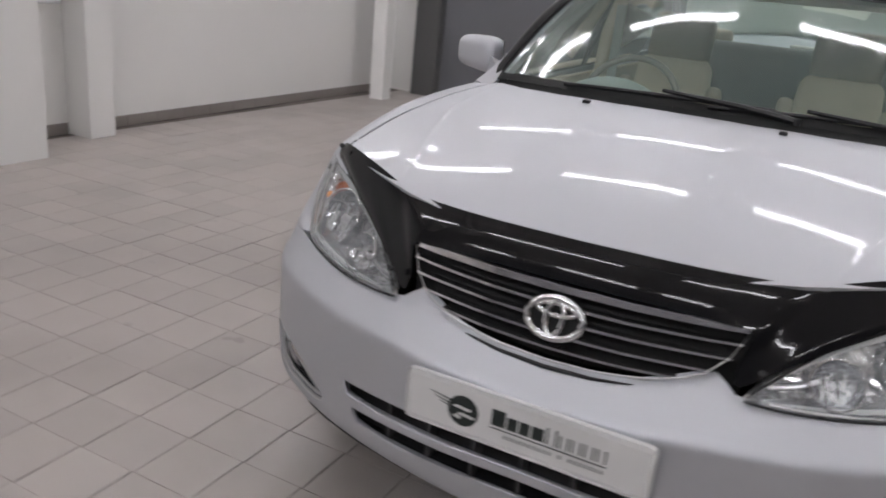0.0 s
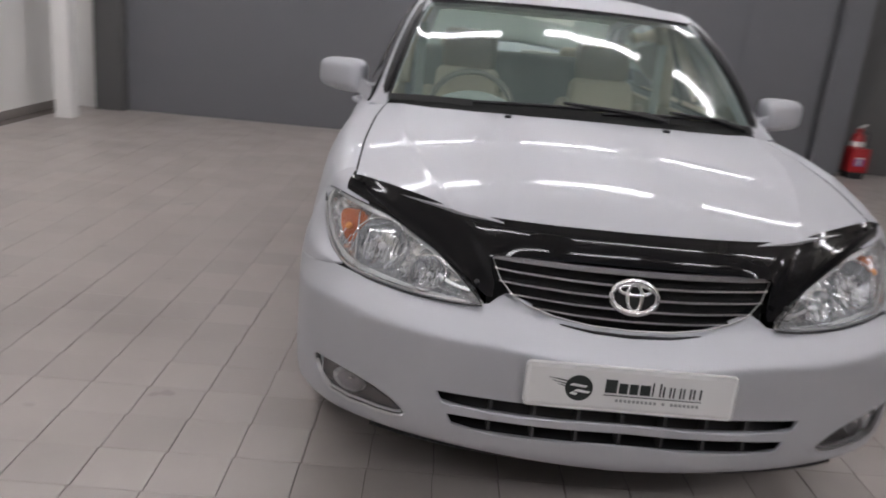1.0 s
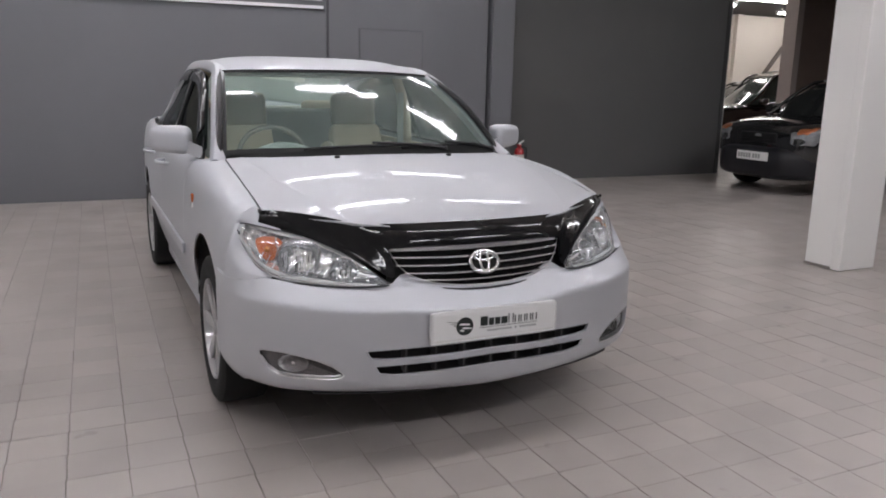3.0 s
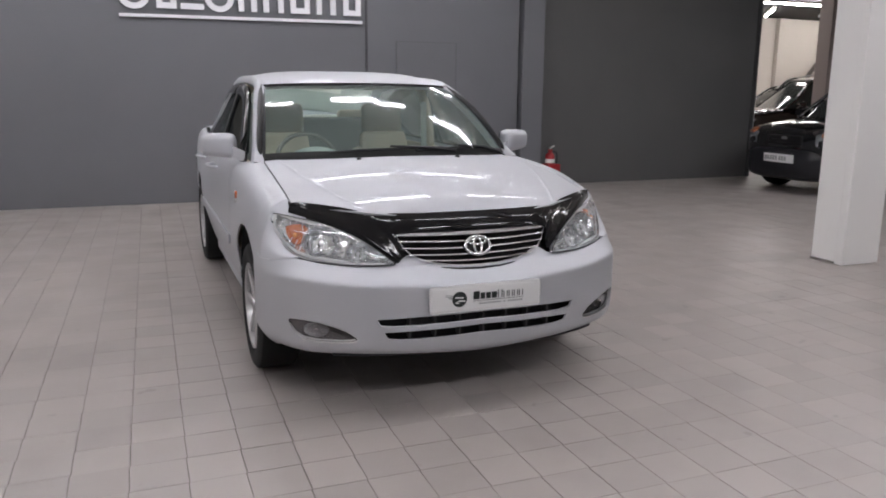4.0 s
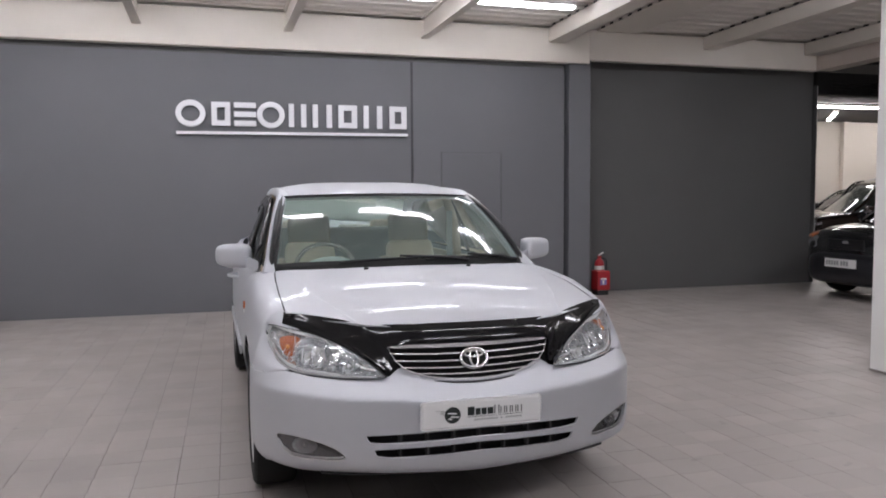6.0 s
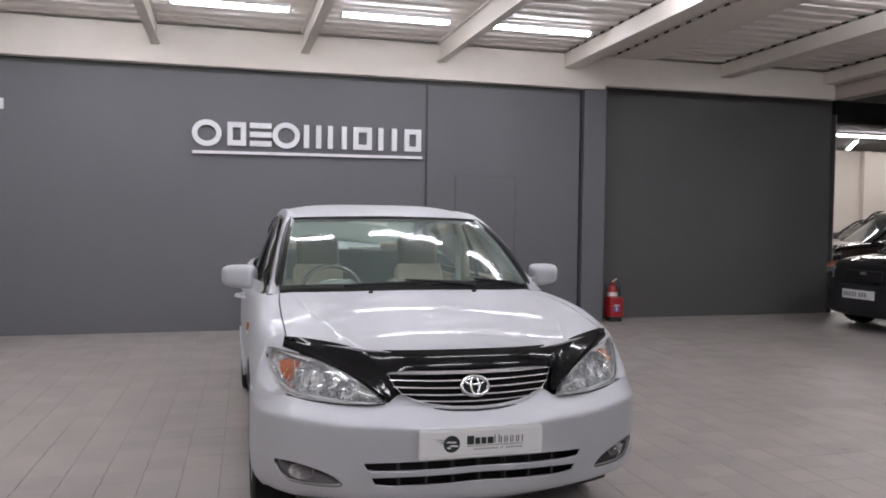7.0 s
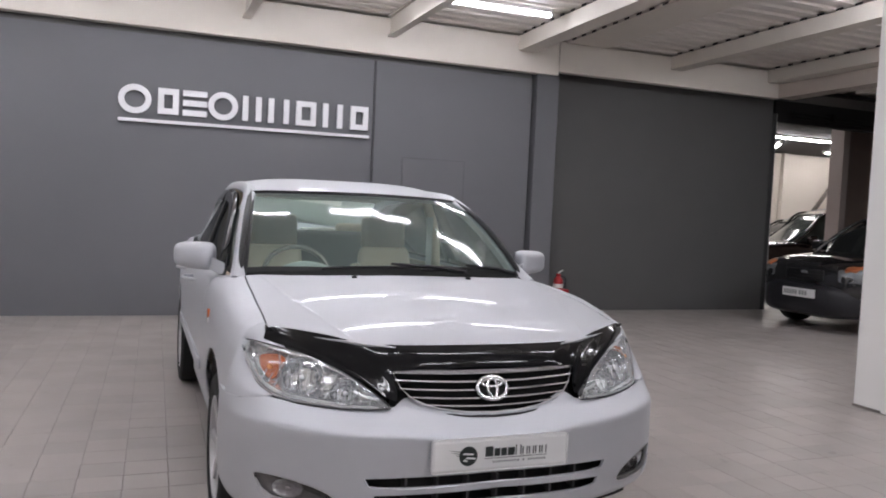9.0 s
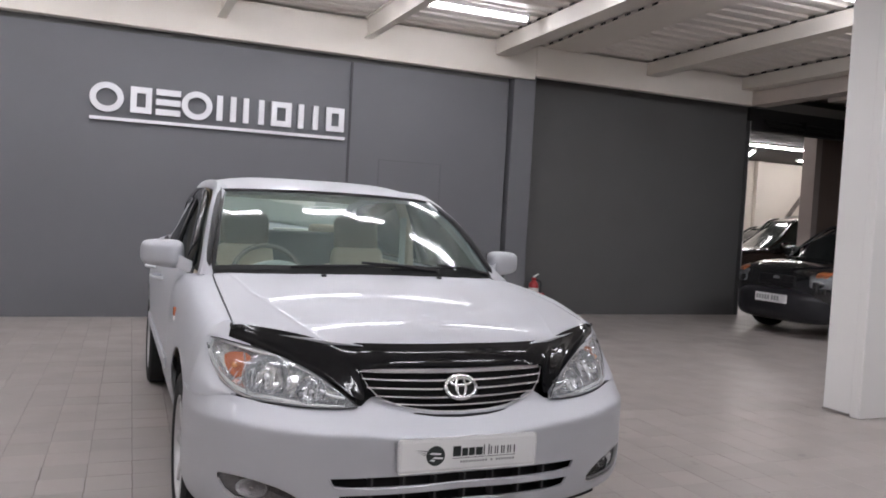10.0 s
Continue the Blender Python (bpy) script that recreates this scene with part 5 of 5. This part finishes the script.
def ring_shape(cx, rx, rz):
    return stroke([(cx + rx * math.cos(a), (Z0 + Z1) / 2 + rz * math.sin(a)) for a in np.linspace(0, math.tau, 36, endpoint=False)], SW, closed=True)
def posts(x0, x1):
    return [stroke([(x0 + SW / 2, Z0), (x0 + SW / 2, Z1)], SW), stroke([(x1 - SW / 2, Z0), (x1 - SW / 2, Z1)], SW)]
def bar(x0, x1, z):
    return stroke([(x0, z), (x1, z)], SW)
zm = (Z0 + Z1) / 2
def frame_shape(x0, x1):
    return posts(x0, x1) + [bar(x0 + SW, x1 - SW, Z1 - SW / 2), bar(x0 + SW, x1 - SW, Z0 + SW / 2)]
marks = [
    [ring_shape(-1.25, 0.14, 0.128)],
    frame_shape(-1.01, -0.79),
    [bar(-0.745, -0.485, Z1 - SW / 2), bar(-0.745, -0.485, zm), bar(-0.745, -0.485, Z0 + SW / 2)],
    [ring_shape(-0.307, 0.135, 0.128)],
    posts(-0.09, 0.125),
    posts(0.205, 0.445),
    frame_shape(0.53, 0.765),
    posts(0.85, 1.09),
    frame_shape(1.19, 1.41),
]
for group_of in marks:
    b = bmesh.new()
    for piece in group_of:
        join_bm(b, piece)
    part("raised_shape", b, LETTER, sign)
part("underline_bar", stroke([(-1.417, 2.182), (1.427, 2.196)], 0.034), LETTER, sign, "long thin white bar")
# end of a second sign further along
small = root("wall_sign", "edge of a small white wall plate", "sign", (-3.52, YB, 2.66))
part("plate", box_bm(-0.06, 0.06, -0.03, -0.002, -0.06, 0.06, 0.006), LETTER, small)

# ---------- fire extinguisher ----------
RED = mat("red enamel", (0.34, 0.015, 0.02), 0.3, vary=0.06, coat=0.4)
BLACKP = mat("black plastic", (0.02, 0.02, 0.021), 0.45, vary=0.1, fine=0.05, bump=0.05)
LABEL_W = mat("pale paper label", (0.65, 0.63, 0.60), 0.6)
ext = root("fire_extinguisher", "red fire extinguisher standing in a red holder by the column", "extinguisher", (4.20, YB - 0.02, 0))
def lathe(profile, seg=24, matrix=None):
    P = [[(r * math.cos(k * math.tau / seg), r * math.sin(k * math.tau / seg), z) for r, z in profile] for k in range(seg)]
    b = grid_bm(P, closed_u=True)
    bmesh.ops.remove_doubles(b, verts=b.verts, dist=1e-5)
    if matrix is not None:
        bmesh.ops.transform(b, matrix=matrix, verts=b.verts)
    return b
part("cylinder", lathe([(0, 0.06), (0.062, 0.06), (0.068, 0.075), (0.068, 0.43), (0.06, 0.475), (0.035, 0.50), (0.02, 0.515), (0, 0.515)]), RED, ext, smooth=40.0)
part("paper_label", cyl_bm(0.0692, 0.0692, 0.055, 24, Matrix.Translation((0, 0, 0.385)), caps=False), LABEL_W, ext, "pale paper label")
part("valve", box_bm(-0.022, 0.022, -0.03, 0.03, 0.515, 0.550, 0.006), RED, ext)
lever = box_bm(-0.012, 0.075, -0.012, 0.012, -0.008, 0.008, 0.004)
bmesh.ops.transform(lever, matrix=Matrix.Translation((0, 0, 0.563)) @ Matrix.Rotation(-0.5, 4, "Y"), verts=lever.verts)
part("lever", lever, LABEL_W, ext, "pale squeeze lever")
part("hose", tube_bm(spline([(0.02, -0.03, 0.53), (0.070, -0.06, 0.50), (0.080, -0.06, 0.42), (0.078, -0.055, 0.33)], 16), 0.010), BLACKP, ext)
part("holder", box_bm(-0.075, 0.125, -0.10, 0.10, 0.07, 0.345, 0.014), RED, ext, "red holder box with a pale blue pictogram")
part("sign_plate", box_bm(-0.035, 0.065, -0.1035, -0.1005, 0.145, 0.225, 0.002), mat("blue sign", (0.16, 0.12, 0.32), 0.5), ext)
part("sign_bar", box_bm(-0.030, 0.060, -0.1055, -0.1038, 0.226, 0.242), LABEL_W, ext)
part("sign_bar", box_bm(0.004, 0.024, -0.1055, -0.1038, 0.155, 0.215), LABEL_W, ext)
part("base", box_bm(-0.065, 0.105, -0.085, 0.09, 0.0, 0.069, 0.008), BLACKP, ext)

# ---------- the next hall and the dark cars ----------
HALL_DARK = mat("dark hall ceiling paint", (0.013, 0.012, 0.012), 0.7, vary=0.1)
HALL_BROWN = mat("brown-grey hall paint", (0.52, 0.44, 0.41), 0.6, vary=0.06)
HALL_UMBER = mat("dark brown hall paint", (0.25, 0.19, 0.16), 0.6, vary=0.08)
BRACE = mat("dark brace paint", (0.10, 0.085, 0.075), 0.5, vary=0.08)
CREAM = mat("cream hall paint", (0.76, 0.70, 0.63), 0.6, vary=0.04, scale=1)
structure("wall_hall_end", box_bm(8.3, 22, 16.0, 16.2, 0, 3.5), CREAM, "cream painted end wall of the next hall", "wall")
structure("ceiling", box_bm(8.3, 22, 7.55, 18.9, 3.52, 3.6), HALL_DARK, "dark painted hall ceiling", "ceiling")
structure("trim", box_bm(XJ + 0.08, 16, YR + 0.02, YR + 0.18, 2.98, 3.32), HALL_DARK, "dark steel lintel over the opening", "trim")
steel_column("brown-grey hall column", 10.83, 10.98, 8.4, 8.7, 3.5, HALL_BROWN)
structure("wall_brown", box_bm(10.985, 20, 8.62, 8.78, 0, 3.5), HALL_UMBER, "dark brown partition wall in the next hall", "wall")
pipe = root("pipe", "dark pipes hung under the lintel", "pipe", (0, 0, 0))
for y, z, r in ((YR - 0.05, 3.12, 0.03), (YR - 0.12, 3.05, 0.02)):
    part("run", tube_bm([(8.4, y, z), (12, y + 0.05, z - 0.03)], r, 8), HALL_DARK, pipe)
for x in (9.2, 11.2):
    part("bracket", box_bm(x - 0.01, x + 0.01, YR - 0.15, YR + 0.021, 3.0, 3.17), HALL_DARK, pipe)
brace = root("roof_brace", "slanting dark steel brace before the end wall", "brace", (0, 0, 0))
part("bar", tube_bm([(17.6, 15.6, 1.6), (19.2, 15.6, 3.5)], 0.065, 6), BRACE, brace)
part("foot", box_bm(17.45, 17.75, 15.45, 15.75, 0.0, 1.62), BRACE, brace)
for x in (16.9, 15.1):
    steel_column("cream pilaster on the end wall", x - 0.12, x + 0.12, 15.86, 15.995, 3.5, CREAM)
hl = batten(13.7, 12.4, TUBE_HALL, z=3.434, group="hall lamps", length=2.44)
# the lamp at (9.2, 10.2) is hidden, added to light the hall column
for x, y, turn in ((16.4, 12.4, 0), (14.9, 14.3, 52), (13.0, 14.6, 20), (18.2, 14.6, 0), (9.2, 10.2, 0), (19.0, 11.0, 0)):
    copy_thing(hl, Matrix.Translation((x, y, 3.434)) @ Matrix.Rotation(radians(turn), 4, "Z"))

LAMP_FAR = mat("grey clear headlamp", (0.21, 0.22, 0.23), 0.22, metal=0.4, vary=0.5, scale=14, fine=0.2, fine_scale=40, bump=0.4)
CAR_BLACK = mat("black car paint", (0.010, 0.010, 0.011), 0.12, coat=1.0, vary=0.1)
CAR_BURG = mat("dark brown car paint", (0.016, 0.010, 0.009), 0.25, coat=1.0, vary=0.1)
CAR_GLASS = mat("dark car glass", (0.02, 0.022, 0.022), 0.08, coat=0.25)
CAR_TEAL = mat("grey-green car glass", (0.060, 0.078, 0.072), 0.12, coat=0.3, vary=0.5, scale=2.5)
GREY_PLASTIC = mat("grey bumper plastic", (0.016, 0.016, 0.019), 0.32, vary=0.1, fine=0.05)

def loft(sections, n=28):
    """A closed body through rounded box sections (y, half width, z low, z high, roundness)."""
    rows = []
    for y, w, z0, z1, e in sections:
        ring = []
        for k in range(n):
            a = (k + 0.5) * math.tau / n
            cx, cz = math.cos(a), math.sin(a)
            ring.append((w * math.copysign(abs(cx) ** e, cx), y, 0.5 * (z0 + z1) + 0.5 * (z1 - z0) * math.copysign(abs(cz) ** e, cz)))
        rows.append(ring)
    b = grid_bm(rows, closed_v=True)
    b.verts.ensure_lookup_table()
    b.faces.new(b.verts[:n]), b.faces.new(b.verts[-n:])
    return b

def dark_car(label, paint, m, tall=1.0, glass=None):
    c = root("car", label, "car", group="dark cars in the next hall")
    body = loft([(0.06, 0.60, 0.45, 0.80, 0.5), (0.10, 0.70, 0.42, 0.86, 0.45), (0.22, 0.79, 0.36, 0.92, 0.42), (0.5, 0.845, 0.26, 0.97, 0.40), (1.0, 0.86, 0.22, 1.02, 0.38), (1.3, 0.86, 0.22, 1.03, 0.36), (2.6, 0.865, 0.22, 1.04, 0.34), (3.4, 0.85, 0.24, 1.05, 0.36), (3.85, 0.80, 0.32, 1.03, 0.42), (4.0, 0.70, 0.40, 0.95, 0.5)])
    part("body", body, paint, c, smooth=50.0)
    b = loft([(-0.02, 0.44, 0.24, 0.56, 0.5), (0.02, 0.58, 0.21, 0.60, 0.44), (0.10, 0.69, 0.19, 0.63, 0.42), (0.26, 0.79, 0.19, 0.64, 0.40), (0.50, 0.862, 0.20, 0.64, 0.36)])
    part("front_bumper", b, GREY_PLASTIC, c, "dark grey plastic bumper", smooth=50.0)
    gh = loft([(1.06, 0.60, 0.98, 1.02, 0.5), (1.35, 0.70, 0.98, 1.24, 0.42), (1.72, 0.64, 0.98, 1.45 * tall, 0.40), (2.0, 0.635, 0.98, 1.49 * tall, 0.38), (3.0, 0.62, 0.98, 1.50 * tall, 0.38), (3.55, 0.60, 0.98, 1.44 * tall, 0.42), (3.92, 0.56, 0.98, 1.06, 0.5)])
    part("glasshouse", gh, glass or CAR_GLASS, c, "dark car glass", smooth=50.0)
    part("roof", loft([(1.70, 0.52, 1.43 * tall, 1.46 * tall, 0.5), (1.95, 0.58, 1.45 * tall, 1.515 * tall, 0.5), (3.0, 0.58, 1.46 * tall, 1.53 * tall, 0.5), (3.6, 0.52, 1.41 * tall, 1.47 * tall, 0.5)]), paint, c, smooth=50.0)
    for s in (-1, 1):
        part("pillar", tube_bm(spline([(s * 0.76, 1.10, 1.0), (s * 0.70, 1.42, 1.24), (s * 0.61, 1.76, 1.455 * tall), (s * 0.60, 2.2, 1.50 * tall)], 16), 0.028, 8), paint, c, smooth=True)
        part("pillar", tube_bm([(s * 0.78, 2.3, 1.02), (s * 0.62, 2.3, 1.47 * tall)], 0.03, 8), paint, c, smooth=True)
        part("roof_rail", tube_bm(spline([(s * 0.55, 1.95, 1.50 * tall), (s * 0.56, 2.2, 1.55 * tall), (s * 0.56, 3.2, 1.55 * tall), (s * 0.55, 3.5, 1.47 * tall)], 16), 0.014, 6), CHROME_SOFT, c)
        lampb = loft([(0.075, 0.10, 0.67, 0.80, 0.45), (0.12, 0.17, 0.655, 0.84, 0.38), (0.24, 0.190, 0.655, 0.885, 0.36), (0.46, 0.14, 0.69, 0.90, 0.45)], 24)
        bmesh.ops.translate(lampb, vec=(s * 0.615, -0.02, 0), verts=lampb.verts)
        for v in lampb.verts:
            v.co.y += 0.55 * max(0, abs(v.co.x) - 0.62)
        lamp = part("headlamp", lampb, LAMP_FAR, c, "clear headlamp with an amber indicator", smooth=50.0)
        ind = loft([(0.095, 0.06, 0.80, 0.838, 0.4), (0.16, 0.09, 0.81, 0.868, 0.4), (0.28, 0.09, 0.83, 0.897, 0.4), (0.36, 0.06, 0.85, 0.900, 0.5)], 16)
        bmesh.ops.translate(ind, vec=(s * 0.655, -0.03, 0), verts=ind.verts)
        for v in ind.verts:
            v.co.y += 0.55 * max(0, abs(v.co.x) - 0.62)
        part("indicator", ind, AMBER_DULL, lamp, smooth=50.0)
        part("fog_lamp", cyl_bm(0.026, 0.026, 0.02, 16, Matrix.Translation((s * 0.50, 0.015, 0.40)) @ Matrix.Rotation(math.pi / 2, 4, "X")), LAMP_FAR, c)
        mirb = loft([(1.30, 0.07, 1.02, 1.14, 0.6), (1.36, 0.10, 1.0, 1.16, 0.5), (1.44, 0.10, 1.0, 1.16, 0.5)], 16)
        bmesh.ops.translate(mirb, vec=(s * 0.95, 0, 0), verts=mirb.verts)
        part("door_mirror", mirb, paint, c, smooth=50.0)
        for y in (0.80, 3.25):
            mm = Matrix.Translation((s * 0.76, y, 0.31)) @ Matrix.Rotation(s * math.pi / 2, 4, "Y")
            w = part("wheel", lathe0([(0.18, -0.09), (0.26, -0.10), (0.30, -0.09), (0.31, -0.06), (0.31, 0.06), (0.30, 0.09), (0.26, 0.10), (0.18, 0.09)], 36, mm), RUBBER, c, smooth=40.0)
            part("rim", lathe0([(0, 0.075), (0.03, 0.08), (0.10, 0.06), (0.18, 0.085), (0.19, 0.092), (0.185, 0.06)], 32, mm), ALLOY, w, smooth=40.0)
    part("grille", box_bm(-0.30, 0.30, 0.045, 0.075, 0.66, 0.80, 0.02), TRIM_BLACK, c)
    part("badge", cyl_bm(0.035, 0.035, 0.01, 20, Matrix.Translation((0, 0.045, 0.76)) @ Matrix.Rotation(math.pi / 2, 4, "X") @ Matrix.Diagonal((1.5, 0.7, 1, 1))), CHROME_SOFT, c, "small oval badge")
    for z in (0.70, 0.74):
        part("grille_bar", box_bm(-0.28, 0.28, 0.036, 0.046, z - 0.006, z + 0.006), TRIM_BLACK, c)
    pp = part("number_plate", box_bm(-0.26, 0.26, -0.040, -0.030, 0.43, 0.545, 0.004), PLATE_W, c, "white number plate with plain bars")
    x = -0.235
    for k in range(9):
        w = 0.045 if k != 5 else 0.02
        if k != 5:
            part("plate_bar", box_bm(x, x + w - 0.012, -0.0425, -0.0402, 0.458, 0.518), INK_GREY, pp)
        x += w
    c.matrix_basis = m
    return c
nose = lambda x, y, a=-90: Matrix.Translation((x, y, 0)) @ Matrix.Rotation(radians(a), 4, "Z")
dark_car("small black car with grey plastic bumper parked by the wall", CAR_BLACK, nose(6.97, 5.445, -88))
dark_car("dark brown-black car with silver roof rails, parked in the next hall", CAR_BURG, nose(11.2, 11.6, -110), 1.12, CAR_TEAL)
dark_car("plain black car parked near the cream end wall", CAR_BLACK, nose(13.6, 13.9, -90), 1.0)

# ---------- floor tiles ----------
GX, GY, HX, HY, LEAN = -1.060, 0.163, 0.1006, 0.1015, 0.022
def tile_points(cx, cy, HX=HX, HY=HY):
    b = 0.0007
    return ([(cx + sx * HX, cy + sy * HY, -0.0035) for sx, sy in ((-1, -1), (1, -1), (1, 1), (-1, 1))]
            + [(cx + sx * (HX - b), cy + sy * (HY - b), 0.0) for sx, sy in ((-1, -1), (1, -1), (1, 1), (-1, 1))])
TILE_FACES = [(4, 5, 6, 7), (0, 1, 5, 4), (1, 2, 6, 5), (2, 3, 7, 6), (3, 0, 4, 7)]
near_mesh = bpy.data.meshes.new("tile")
near_mesh.from_pydata(tile_points(0, 0), [], TILE_FACES)
near_mesh.materials.append(TILE)
verts, faces = [], []
rng = random.Random(4)
for i in range(-17, 86):
    for j in range(-36, 64):
        cx, cy = GX + PITCH * (i + 0.5), GY + PITCH * (j + 0.5)
        cx += LEAN * (cy - GY)
        if cx < XW - 0.1 or cx > 16 or cy < -6.95 or cy > 13:
            continue
        if -9 <= i <= 9 and -8 <= j <= 7:
            ob = new("tile", near_mesh)
            ob.parent = floor
            ob.location = (cx + rng.uniform(-0.0005, 0.0005), cy + rng.uniform(-0.0004, 0.0004), rng.uniform(-0.0006, 0.0004))
            ob.rotation_euler = (rng.uniform(-0.002, 0.002), rng.uniform(-0.002, 0.002), rng.choice((0, 1)) * math.pi)
        else:
            n = len(verts)
            dz = rng.uniform(-0.0006, 0.0004)
            verts += [(x, y, z + dz) for x, y, z in tile_points(cx, cy, 0.1012, 0.1018)]
            faces += [tuple(n + k for k in f) for f in TILE_FACES]
me = bpy.data.meshes.new("tiles")
me.from_pydata(verts, [], faces)
me.materials.append(TILE_FAR)
rest = new("tiles", me)
rest.parent = floor
tagged(rest, kind="stuff")
